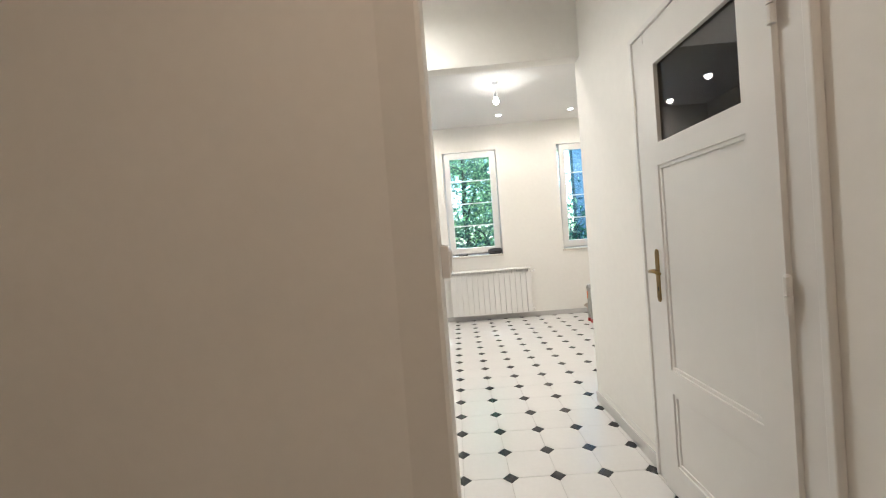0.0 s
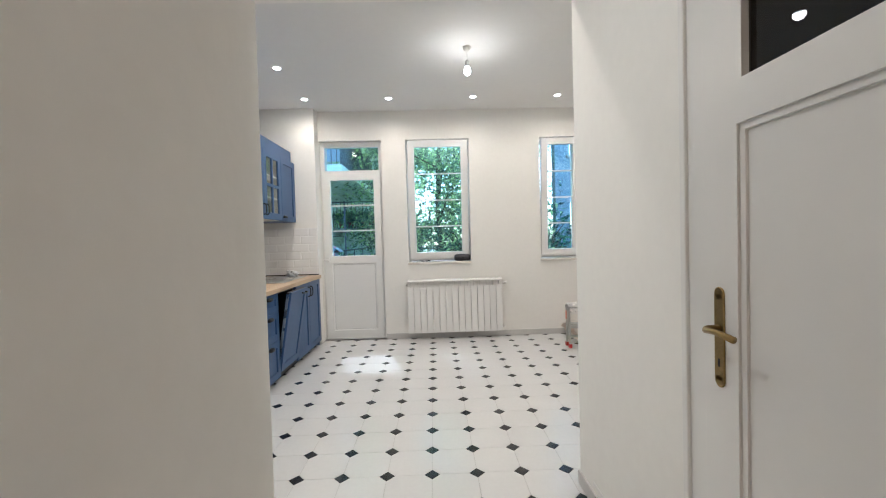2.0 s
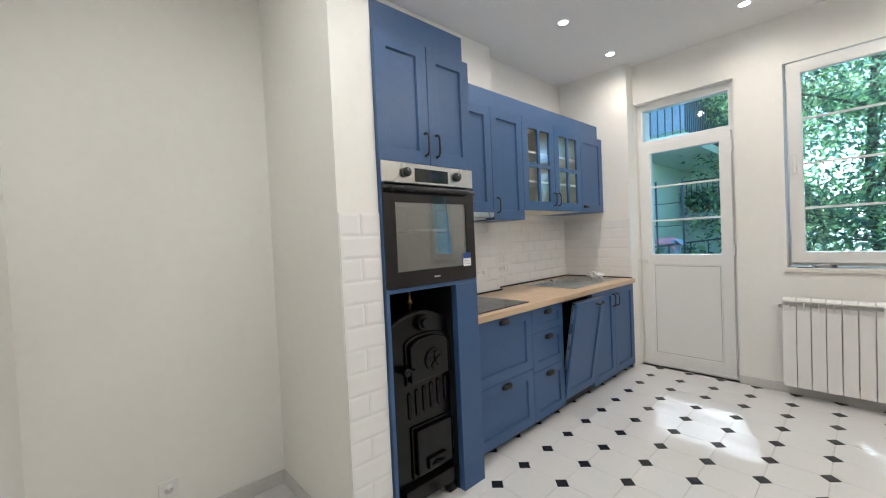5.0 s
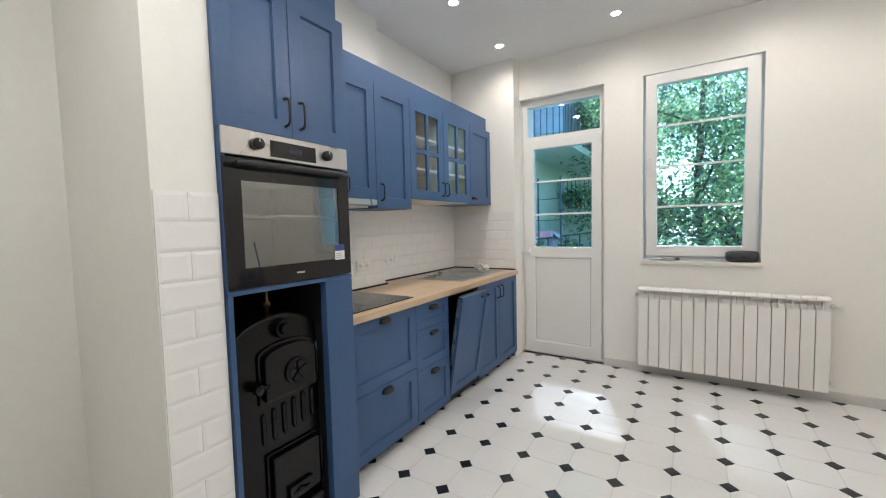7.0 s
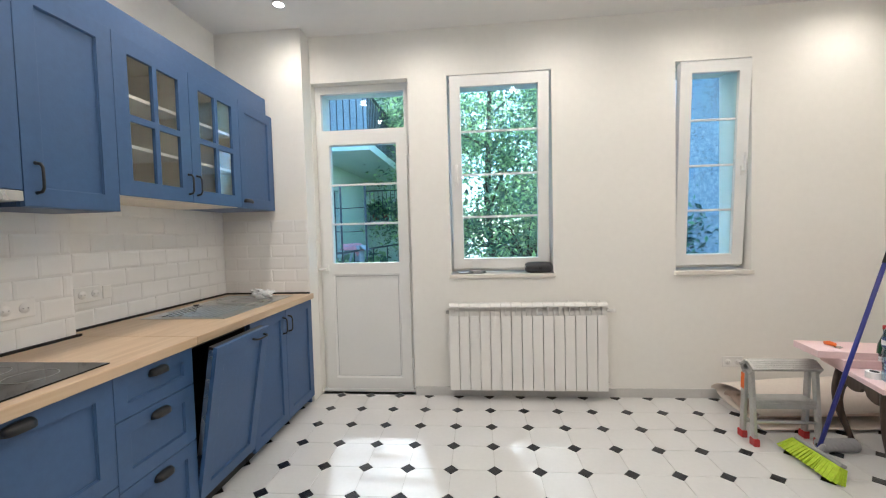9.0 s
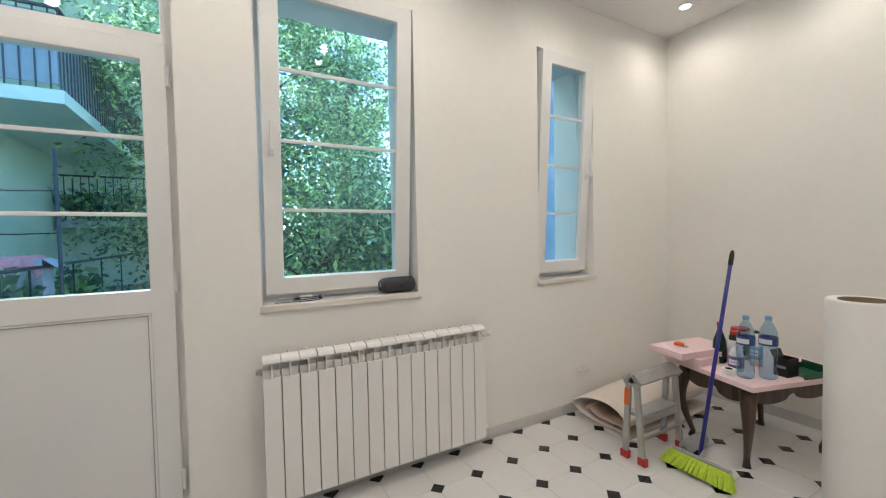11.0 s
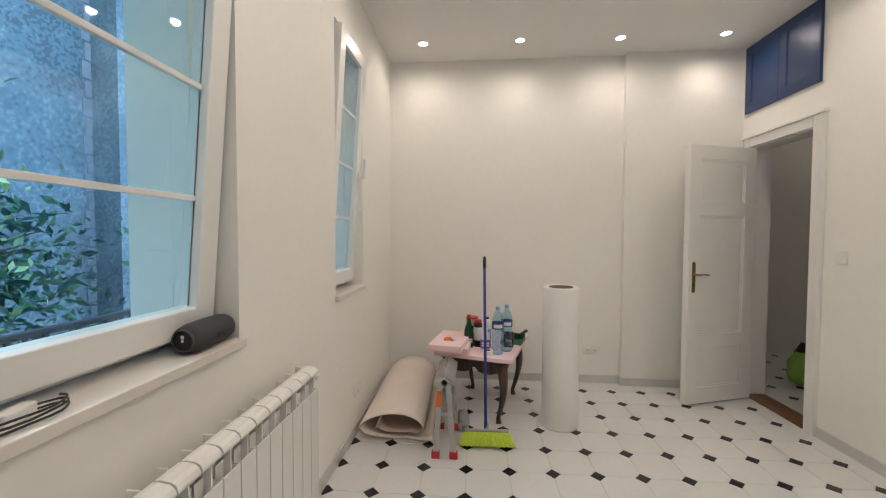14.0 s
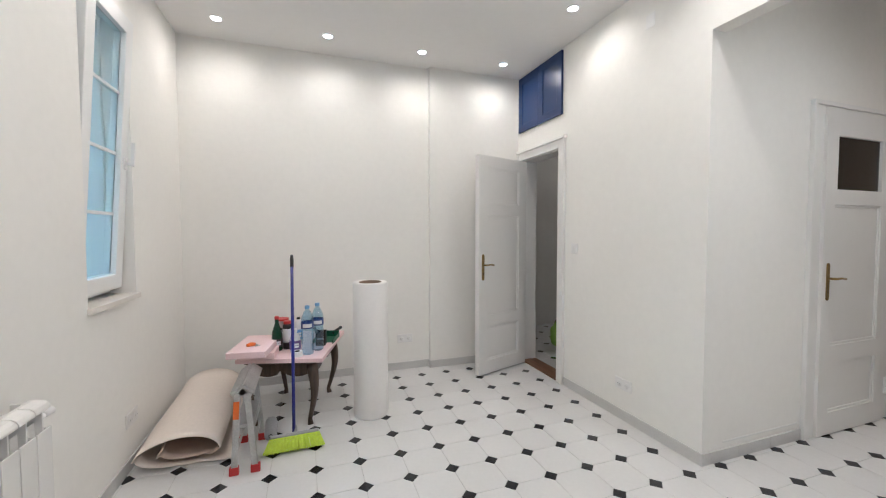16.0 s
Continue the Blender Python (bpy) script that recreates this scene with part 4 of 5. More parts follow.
# ---- ceiling lights ----
dl = thing("downlight", (SPOTS[0][0], SPOTS[0][1], CEIL), "round recessed white downlight, lit", "downlight", "recessed downlights in the ceiling")
part("ring", moved(lathe([(0.034, 0.0), (0.036, -0.007), (0.046, -0.006), (0.048, 0.0)], 28, caps=False), pose(SPOTS[0][0], SPOTS[0][1], CEIL)), PLAST, dl, "", 0, True)
part("lens", moved(lathe([(0, 0), (0.036, 0), (0.036, 0.002), (0, 0.002)], 24, caps=False), pose(SPOTS[0][0], SPOTS[0][1], CEIL - 0.006)), LAMPGL, dl)
# the last five fittings are unseen, added where the extra lamps stand
for lx, ly in SPOTS[1:] + UNSEEN:
    copy_thing(dl, pose(lx, ly, CEIL))
pb = thing("pendant_bulb", (BULB[0], BULB[1], CEIL), "bare lit bulb on a short white ceiling cord", "ceiling lamp")
part("rose", moved(lathe([(0, 0), (0.036, 0), (0.032, -0.022), (0.010, -0.030), (0, -0.030)], 20, caps=False), pose(BULB[0], BULB[1], CEIL)), PLAST, pb, "", 0, True)
part("cord", tube([(BULB[0], BULB[1], CEIL - 0.02), (BULB[0] + 0.002, BULB[1], CEIL - 0.09), (BULB[0], BULB[1], 2.845)], 0.003, 6), PLAST, pb)
part("holder", moved(lathe([(0.010, 0.085), (0.019, 0.075), (0.020, 0.035), (0.016, 0.03)], 16), pose(*BULB)), PLAST, pb, "", 0, True)
part("bulb", moved(lathe([(0, -0.042), (0.014, -0.039), (0.025, -0.029), (0.030, -0.012), (0.028, 0.006), (0.019, 0.026), (0.014, 0.036), (0.013, 0.042)], 20), pose(*BULB)), BULBGL, pb, "", 0, True).visible_shadow = False

# ---- radiator ----
rad = thing("radiator", (0.733, 6.21, 0.1), "white aluminium sectional radiator under the window", "radiator")
RW, RX0, RY = 0.0816, 0.121, 6.168


def radiator_section():
    bm = bmesh.new()
    w = RW / 2 - 0.0026
    add_box(bm, -w, w, 0.0, 0.006, 0.0, 0.592)
    add_box(bm, -w, w, 0.070, 0.075, 0.02, 0.64)
    for e in (-1, 1):
        add_box(bm, min(e * w, e * (w - 0.003)), max(e * w, e * (w - 0.003)), 0.006, 0.034, 0.004, 0.588)
    add_box(bm, -0.003, 0.003, 0.004, 0.085, 0.02, 0.672)
    add_box(bm, -0.022, 0.022, 0.018, 0.062, 0.03, 0.06)
    pr = [(0.006, 0.656), (0.0, 0.659), (0.0, 0.667), (0.006, 0.678), (0.018, 0.686), (0.045, 0.690), (0.060, 0.688), (0.060, 0.683), (0.044, 0.685), (0.020, 0.681), (0.010, 0.674), (0.006, 0.664)]
    a = [bm.verts.new((-w, y, z)) for y, z in pr]
    b = [bm.verts.new((w, y, z)) for y, z in pr]
    bm.faces.new(a)
    bm.faces.new(b)
    for i in range(len(pr)):
        j = (i + 1) % len(pr)
        bm.faces.new((a[i], a[j], b[j], b[i]))
    add_box(bm, -0.003, 0.003, 0.058, 0.088, 0.655, 0.694)
    add_box(bm, -w, w, 0.050, 0.056, 0.56, 0.672)
    # recessed lip behind the slot
    add_box(bm, -w * 0.96, w * 0.96, 0.026, 0.029, 0.55, 0.624)
    return bm


for k in range(15):
    part("section", moved(radiator_section(), pose(RX0 + RW * (k + 0.5), RY, 0.092)), RADI, rad, "", 0.002)
part("header_pipe", merge(tube([(RX0, RY + 0.04, 0.645), (RX0 + 15 * RW, RY + 0.04, 0.645)], 0.014, 10), tube([(RX0, RY + 0.04, 0.137), (RX0 + 15 * RW, RY + 0.04, 0.137)], 0.014, 10)), RADI, rad, "", 0, True)
part("valve", merge(tube([(RX0 + 15 * RW, RY + 0.04, 0.71), (RX0 + 15 * RW + 0.03, RY + 0.04, 0.71)], 0.011, 8), tube([(RX0 + 15 * RW + 0.03, RY + 0.04, 0.71), (RX0 + 15 * RW + 0.035, WY, 0.71)], 0.008, 8), tube([(RX0 + 15 * RW + 0.03, RY + 0.04, 0.71), (RX0 + 15 * RW + 0.065, RY + 0.035, 0.715)], [0.012, 0.017], 10)), PLAST, rad, "", 0, True)
part("lower_valve", merge(tube([(RX0 + 15 * RW, RY + 0.04, 0.137), (RX0 + 15 * RW + 0.035, RY + 0.04, 0.137)], 0.011, 8), tube([(RX0 + 15 * RW + 0.022, RY + 0.04, 0.137), (RX0 + 15 * RW + 0.022, WY, 0.137)], 0.008, 8)), PLAST, rad, "", 0, True)
part("end_plug", tube([(RX0 - 0.024, RY + 0.04, 0.71), (RX0, RY + 0.04, 0.71)], [0.012, 0.016], 8), STEEL, rad, "", 0, True)

# ---- things on the sill ----
sp = thing("portable_speaker", (0.86, 6.335, 1.002), "dark grey cylindrical fabric speaker lying on the sill", "speaker")
sm = pose(0.752, 6.325, 1.048) @ pose(0, 0, 0, 0, 90, 2)
part("body", moved(lathe([(0.030, 0.0), (0.039, 0.006), (0.044, 0.03), (0.0455, 0.10), (0.044, 0.17), (0.039, 0.194), (0.030, 0.20)], 28), sm), RUBBER, sp, "", 0, True)
part("membrane", moved(lathe([(0, -0.004), (0.022, -0.004), (0.030, 0.002)], 24, caps=False), sm), BLACK, sp, "", 0, True)
part("rim", moved(lathe([(0.0285, -0.004), (0.0285, -0.007), (0.0325, -0.006), (0.0335, 0.001)], 28, caps=False), sm), DKGREY, sp, "thin dark rim", 0, True)
part("cap_mark", moved(merge(lathe([(0, -0.0062), (0.004, -0.0062), (0.004, -0.004)], 12, caps=False), moved(box(-0.016, -0.006, -0.004, 0.004, -0.0060, -0.004), pose(0, 0, 0))), sm), LABELW, sp)
part("badge", moved(box(-0.006, 0.012, -0.0465, -0.044, 0.09, 0.115), sm), BLACK, sp)
ch = thing("charger", (0.36, 6.34, 1.002), "white plug charger with a coiled black cable", "charger")
part("plug", moved(box(-0.035, 0.035, -0.014, 0.014, 0.0, 0.026), pose(0.35, 6.345, 1.003, 0, 0, 14)), PLAST, ch, "", 0.004)
cpts = [(0.20 + 0.010 * k, 6.315 + 0.002 * math.sin(k), 1.006) for k in range(8)]
for k in range(46):
    a = math.pi + k * 0.36
    cpts.append((0.355 + (0.072 + 0.008 * math.sin(k * 0.7)) * math.cos(a), 6.318 + (0.026 + 0.003 * math.sin(k * 1.3)) * math.sin(a), 1.006 + 0.0005 * k))
part("cable", tube(cpts, 0.0025, 6), BLACK, ch, "", 0, True)

# ---- corner with the table and the tools ----
TC, TA = (2.815, 5.40), -16.0
tm = pose(TC[0], TC[1], 0, 0, 0, TA)
table = thing("side_table", (TC[0], TC[1], 0), "low dark carved wooden table with curved legs", "table")
for sx in (-1, 1):
    for sy in (-1, 1):
        pts, rr = [], []
        for k in range(13):
            u = k / 12
            z = 0.43 * (1 - u)
            bow = 0.028 * math.sin(u * math.pi * 1.25) - 0.012 * u
            out = bow + (0.014 if u > 0.92 else 0)
            pts.append((sx * (0.300 + out), sy * (0.200 + out), z + 0.012 * (1 - u) + 0.0))
            rr.append(0.030 * (1 - u) ** 1.6 + 0.0145 + (0.007 if u > 0.93 else 0))
        pts[-1] = (pts[-1][0], pts[-1][1], 0.0)
        part("leg", moved(tube(pts, rr, 8), tm), DARKWOOD, table, "dark curved cabriole leg", 0, True)


def scalloped(x0, x1, y, axis):
    bm = bmesh.new()
    n = 24
    rows = []
    for k in range(n + 1):
        u = k / n
        x = x0 + (x1 - x0) * u
        zlow = 0.385 - 0.028 * abs(math.sin(u * math.pi * 2)) + (0.018 if 0.45 < u < 0.55 else 0)
        c = [(x, y - 0.009, zlow), (x, y + 0.009, zlow), (x, y + 0.009, 0.455), (x, y - 0.009, 0.455)]
        if axis == "y":
            c = [(b, a, z) for a, b, z in c]
        rows.append([bm.verts.new(p) for p in c])
    for a, b in zip(rows, rows[1:]):
        for i in range(4):
            bm.faces.new((a[i], a[(i + 1) % 4], b[(i + 1) % 4], b[i]))
    bm.faces.new(rows[0])
    bm.faces.new(rows[-1])
    return moved(bm, tm)


for s in (-1, 1):
    part("apron", scalloped(-0.30, 0.30, s * 0.205, "x"), DARKWOOD, table)
    part("apron", scalloped(-0.20, 0.20, s * 0.305, "y"), DARKWOOD, table)
part("tabletop", moved(box(-0.345, 0.345, -0.245, 0.245, 0.455, 0.474), tm), DARKWOOD, table, "", 0.006)

fb = thing("foam_board", (TC[0], TC[1], 0.474), "pale pink foam board covering the small table", "foam board")
part("sheet", moved(box(-0.385, 0.375, -0.295, 0.285, 0.4745, 0.504), tm), PINK, fb, "", 0.003)
fb2 = thing("foam_offcut", (2.62, 5.66, 0.5045), "pale pink foam offcut stacked on the board", "foam board", "foam offcuts")
part("sheet", moved(box(-0.16, 0.25, -0.11, 0.12, 0.5045, 0.550), tm @ pose(-0.25, 0.16, 0, 0, 0, 10)), PINK, fb2, "", 0.003)
fb3 = thing("foam_offcut", (2.56, 5.66, 0.5505), "pale pink foam offcut overhanging the table corner", "foam board", "foam offcuts")
part("sheet", moved(box(-0.20, 0.24, -0.11, 0.13, 0.5505, 0.592), tm @ pose(-0.31, 0.17, 0, 0, 0, 6)), PINK, fb3, "", 0.003)
sc = thing("scraper", (2.56, 5.66, 0.592), "small orange scraper on the pink foam", "scraper")
part("handle", moved(tube([(-0.035, 0, 0.606), (-0.01, 0, 0.610), (0.02, 0, 0.604)], [0.010, 0.014, 0.011], 8), pose(2.50, 5.67, 0, 0, 0, -60)), ORANGE, sc, "", 0, True)
part("blade", moved(box(0.015, 0.045, -0.024, 0.024, 0.5925, 0.5955), pose(2.50, 5.67, 0, 0, 0, -60)), STEEL, sc)


def bottle(name, x, y, z, prof, material, label, cap, capm, band=None, bandm=None, category="bottle", group=""):
    t = thing(name, (x, y, z), label, category, group)
    part("body", moved(lathe(prof, 22), pose(x, y, z)), material, t, "", 0, True)
    top = prof[-1][1]
    part("cap", moved(lathe([(cap, 0), (cap, 0.018), (cap * 0.9, 0.021), (0, 0.021)], 16, caps=False), pose(x, y, z + top - 0.006)), capm, t)
    if band:
        lb = part("label", moved(lathe([(band[0], band[1]), (band[0] + 0.0008, band[1] + 0.001), (band[0] + 0.0008, band[2] - 0.001), (band[0], band[2])], 24, caps=False), pose(x, y, z)), bandm, t, "", 0, True)
        hh = band[2] - band[1]
        for q in (0.62, 0.36):
            bmx = bmesh.new()
            rws = []
            for k in range(7):
                a = math.pi + (-0.75 + 1.5 * k / 6)
                rws.append([bmx.verts.new((x + (band[0] + 0.0016) * math.cos(a), y + (band[0] + 0.0016) * math.sin(a), z + band[1] + hh * q + dz)) for dz in (-0.007, 0.007)])
            for a_, b_ in zip(rws, rws[1:]):
                bmx.faces.new((a_[0], b_[0], b_[1], a_[1]))
            part("label_bar", bmx, LABELW, lb)
    return t


WPROF = [(0.0, 0.004), (0.030, 0.0), (0.041, 0.008), (0.042, 0.05), (0.038, 0.075), (0.042, 0.10), (0.042, 0.155), (0.0385, 0.17), (0.042, 0.185), (0.042, 0.235), (0.038, 0.265), (0.024, 0.30), (0.014, 0.315), (0.0135, 0.33)]
BLUECAP = mat("blue_cap", (0.20, 0.42, 0.70), 0.4)
bottle("water_bottle", 2.50, 5.315, 0.504, WPROF, WATER, "clear blue plastic water bottle with a navy label", 0.016, BLUECAP, (0.0425, 0.187, 0.233), LABELB, group="water bottles on the table")
bottle("water_bottle", 2.585, 5.245, 0.504, WPROF, WATER, "clear blue plastic water bottle with a navy label", 0.016, BLUECAP, (0.0425, 0.187, 0.233), LABELB, group="water bottles on the table")
bottle("green_bottle", 2.665, 5.525, 0.504, [(0, 0.003), (0.034, 0), (0.037, 0.01), (0.037, 0.11), (0.033, 0.14), (0.018, 0.185), (0.0135, 0.20), (0.0135, 0.235)], GREENG, "dark green glass bottle with a red cap", 0.0155, REDP, (0.0375, 0.03, 0.09), BLACK)
bottle("spray_can", 2.70, 5.455, 0.504, [(0, 0), (0.033, 0), (0.033, 0.17), (0.026, 0.185), (0.012, 0.19)], BLACK, "black spray can with a red cap", 0.028, REDP, (0.0334, 0.05, 0.15), LABELW, "can")
bottle("paint_tin", 2.86, 5.50, 0.504, [(0, 0), (0.052, 0), (0.052, 0.17), (0.054, 0.175), (0.054, 0.18)], STEEL, "paint tin with a dark label and red lid", 0.050, REDP, (0.0525, 0.03, 0.13), BLACK, "tin")
bottle("spray_can", 2.78, 5.38, 0.504, [(0, 0), (0.030, 0), (0.030, 0.17), (0.022, 0.19), (0.012, 0.195)], LABELW, "white spray can with a black nozzle", 0.013, BLACK, (0.0304, 0.04, 0.12), BLUECAP, "can")
bottle("cleaner_bottle", 2.59, 5.40, 0.504, [(0, 0), (0.034, 0), (0.037, 0.02), (0.037, 0.09), (0.026, 0.125), (0.014, 0.135), (0.014, 0.15)], PLASTICF, "small bottle with a purple label", 0.016, LABELW, (0.0375, 0.02, 0.085), PURPLE)
tp = thing("tape_roll", (2.52, 5.42, 0.504), "small roll of white tape with a black core", "tape")
part("roll", moved(lathe([(0.020, 0), (0.036, 0), (0.036, 0.034), (0.020, 0.034), (0.020, 0)], 22, caps=False), pose(2.475, 5.385, 0.504)), PAPER, tp, "", 0, False)
part("core", moved(lathe([(0.018, 0), (0.020, 0), (0.020, 0.034), (0.018, 0.034), (0.018, 0)], 18, caps=False), pose(2.475, 5.385, 0.5045)), BLACK, tp)
bx = thing("black_box", (2.72, 5.22, 0.504), "open black cardboard box with pale print", "box")
part("carton", moved(boxes((-0.045, 0.045, -0.035, -0.033, 0, 0.10), (-0.045, 0.045, 0.033, 0.035, 0, 0.10), (-0.045, -0.043, -0.033, 0.033, 0, 0.10), (0.043, 0.045, -0.033, 0.033, 0, 0.10), (-0.043, 0.043, -0.033, 0.033, 0, 0.002)), pose(2.72, 5.215, 0.505, 0, 0, -10)), BLACK, bx)
part("flap", moved(box(-0.045, 0.045, 0.0, 0.0015, 0, 0.04), pose(2.72, 5.25, 0.605, -25, 0, -10)), BLACK, bx)
part("print_bar", moved(boxes((-0.0462, -0.0455, -0.025, 0.022, 0.045, 0.06)), pose(2.72, 5.215, 0.505, 0, 0, -10)), GREYP, bx)
dpn = thing("dustpan", (2.86, 5.12, 0.504), "dark green plastic dustpan lying on the table", "dustpan")
part("pan", moved(merge(box(-0.10, 0.08, -0.075, 0.075, 0.0, 0.003), box(-0.10, 0.08, -0.078, -0.074, 0, 0.035), box(-0.10, 0.08, 0.074, 0.078, 0, 0.035), box(0.078, 0.082, -0.078, 0.078, 0, 0.05)), pose(2.83, 5.17, 0.506, 0, -4, -20)), DGREEN, dpn, "", 0.002)
part("handle", moved(tube([(0.08, 0, 0.03), (0.13, 0, 0.045), (0.20, 0, 0.055)], [0.012, 0.011, 0.013], 8), pose(2.83, 5.17, 0.506, 0, 0, -38)), BLACK, dpn, "", 0, True)

pr_ = thing("paper_roll", (2.52, 4.868, 0), "tall white paper roll standing upright on the tiles", "paper roll")
part("paper", moved(lathe([(0.083, 0.004), (0.125, 0.0), (0.127, 0.01), (0.127, 0.985), (0.124, 0.995), (0.118, 0.998), (0.083, 0.993)], 40, caps=False), pose(2.52, 4.868, 0)), PAPER, pr_, "", 0, True)
part("core", moved(lathe([(0.074, 0.004), (0.074, 0.997), (0.0825, 0.998), (0.0828, 0.99), (0.0828, 0.004)], 28, caps=False), pose(2.52, 4.868, 0)), CARDB, pr_, "brown cardboard core", 0, True)

# leaning broom
br = thing("broom", (2.19, 5.40, 0), "broom with a blue pole and lime bristles leaning on the table", "broom")
b0, b1 = Vector((2.215, 5.405, 0.085)), Vector((2.545, 5.412, 1.13))
part("pole", tube([b0, b0.lerp(b1, 0.5), b1], 0.0105, 12), BROOMB, br, "", 0, True)
d_ = (b1 - b0).normalized()
part("grip", tube([b1 - d_ * 0.01, b1 + d_ * 0.05, b1 + d_ * 0.075, b1 + d_ * 0.08], [0.0125, 0.0125, 0.009, 0.004], 10), BLACK, br, "", 0, True)
hmx = pose(2.215, 5.40, 0.082, 28, 0, 92)
part("head_block", moved(merge(box(-0.145, 0.145, -0.017, 0.017, -0.008, 0.012), lathe([(0.016, 0.0), (0.015, 0.05)], 12)), hmx), GREYP, br, "", 0.006)
bm = bmesh.new()
rb = random.Random(9)
for k in range(46):
    for j in range(5):
        px, py = -0.145 + 0.29 * k / 45, -0.018 + 0.009 * j
        ex, ey = px * 1.22 + rb.uniform(-0.006, 0.006), py * 1.9 + 0.016 + rb.uniform(-0.006, 0.006)
        ez = -0.090 + rb.uniform(-0.005, 0.003)
        w_ = 0.0030
        a = [bm.verts.new((px + s * w_, py + q * w_, -0.008)) for s, q in ((-1, -1), (1, -1), (1, 1), (-1, 1))]
        b = [bm.verts.new((ex + s * w_, ey + q * w_, ez)) for s, q in ((-1, -1), (1, -1), (1, 1), (-1, 1))]
        for i in range(4):
            bm.faces.new((a[i], a[(i + 1) % 4], b[(i + 1) % 4], b[i]))
        bm.faces.new(b)
bm.transform(hmx)
for v in bm.verts:
    v.co.z = max(0.001, v.co.z)
part("bristles", bm, LIME, br, "lime green bristles")

# folded step ladder
ld = thing("step_ladder", (2.2, 5.66, 0), "small worn aluminium folding step ladder with red feet", "ladder")
for xx in (2.02, 2.385):
    for y0, y1, nm in ((5.715, 5.690, "front_rail"), (5.605, 5.640, "rear_rail")):
        part(nm, moved(box(-0.011, 0.011, -0.017, 0.017, 0.03, 0.475), pose(xx, y0, 0, math.degrees(math.atan2(y0 - y1, 0.45)), 0, 0)), ALU, ld, "", 0.004)
        part("foot", box(xx - 0.016, xx + 0.016, y0 - 0.025, y0 + 0.025, 0.0, 0.045), REDP, ld, "red plastic foot", 0.004)
    if xx < 2.1:
        part("warning_label", moved(box(-0.0140, -0.0128, -0.015, 0.015, 0.32, 0.42), pose(xx, 5.715, 0, 3.0, 0, 0)), ORANGE, ld, "orange warning sticker")
for s, tilt in ((-1, 38), (1, -38)):
    plate = merge(box(-0.20, 0.20, -0.036, 0.036, -0.010, 0.010), box(-0.20, -0.185, -0.036, 0.036, -0.05, -0.010), box(0.185, 0.20, -0.036, 0.036, -0.05, -0.010))
    part("top_tread", moved(plate, pose(2.2025, 5.662 + s * 0.031, 0.484, -s * 38)), ALU, ld, "scuffed aluminium tread", 0.005)
    for k in range(5):
        part("tread_groove", moved(box(-0.184, 0.184, -0.032 + 0.0135 * k, -0.027 + 0.0135 * k, 0.010, 0.0125), pose(2.2025, 5.662 + s * 0.031, 0.484, -s * 38)), ALU, ld)
part("lower_tread", boxes((2.035, 2.37, 5.615, 5.715, 0.255, 0.275), (2.035, 2.37, 5.612, 5.620, 0.222, 0.255)), ALU, ld, "", 0.003)
part("brace", merge(tube([(2.03, 5.615, 0.14), (2.375, 5.615, 0.14)], 0.008, 6), tube([(2.03, 5.71, 0.10), (2.375, 5.71, 0.10)], 0.008, 6)), ALU, ld)
rs = thing("paint_roller_sleeve", (2.44, 5.555, 0), "grey fluffy paint roller sleeve lying on the tiles", "paint roller")
rr_ = random.Random(12)
bm = moved(lathe([(0.012, 0.0), (0.030, 0.002), (0.036, 0.008)] + [(0.0375, 0.02 + 0.006 * k) for k in range(31)] + [(0.036, 0.212), (0.030, 0.218), (0.012, 0.22)], 30), pose(2.335, 5.552, 0.036, 0, 90, 3))
for v in bm.verts:
    v.co += Vector((rr_.uniform(-1, 1), rr_.uniform(-1, 1), rr_.uniform(-1, 1))) * 0.0022
    v.co.z = max(0.0, v.co.z)
part("nap", bm, GREYP, rs, "", 0, True)
part("core", moved(lathe([(0.009, -0.004), (0.012, -0.004), (0.012, 0.224), (0.009, 0.224), (0.009, -0.004)], 14, caps=False), pose(2.335, 5.552, 0.036, 0, 90, 3)), BLACK, rs)

# rolled vinyl sheet on the floor
vr = thing("vinyl_roll", (2.7, 6.02, 0), "loosely rolled cream vinyl sheet lying along the wall", "vinyl roll")
bm = bmesh.new()
prof = [(5.755 + 0.035 * k, 0.008 + (0.010 if k == 0 else 0.002 * math.sin(k * 1.7))) for k in range(8)]
for k in range(1, 40):
    a = -math.pi / 2 + 2 * math.pi * k / 30
    s_ = 1.0 if k < 24 else 1.0 - 0.026 * (k - 23)
    prof.append((6.018 + 0.212 * s_ * math.cos(a) - (0.012 * (k - 23) if k > 23 else 0) * 0.2, 0.012 + 0.092 * (1 + s_ * math.sin(a)) + (0.02 if k > 26 else 0)))
nx_ = 11
rows = []
for i in range(nx_):
    u = i / (nx_ - 1)
    x = 2.16 + 0.98 * u
    rows.append([bm.verts.new((x + (0.05 * math.sin((y - 5.7) * 6) if i == 0 else 0) - 0.04 * (z > 0.1) * (1 - u), 6.02 + (y - 6.02) * (1.0 - 0.06 * u) + 0.012 * u, z * (1.0 + 0.40 * u) + 0.004 * math.sin(7 * u + 9 * y) * (z > 0.05))) for y, z in prof])
cut = 31
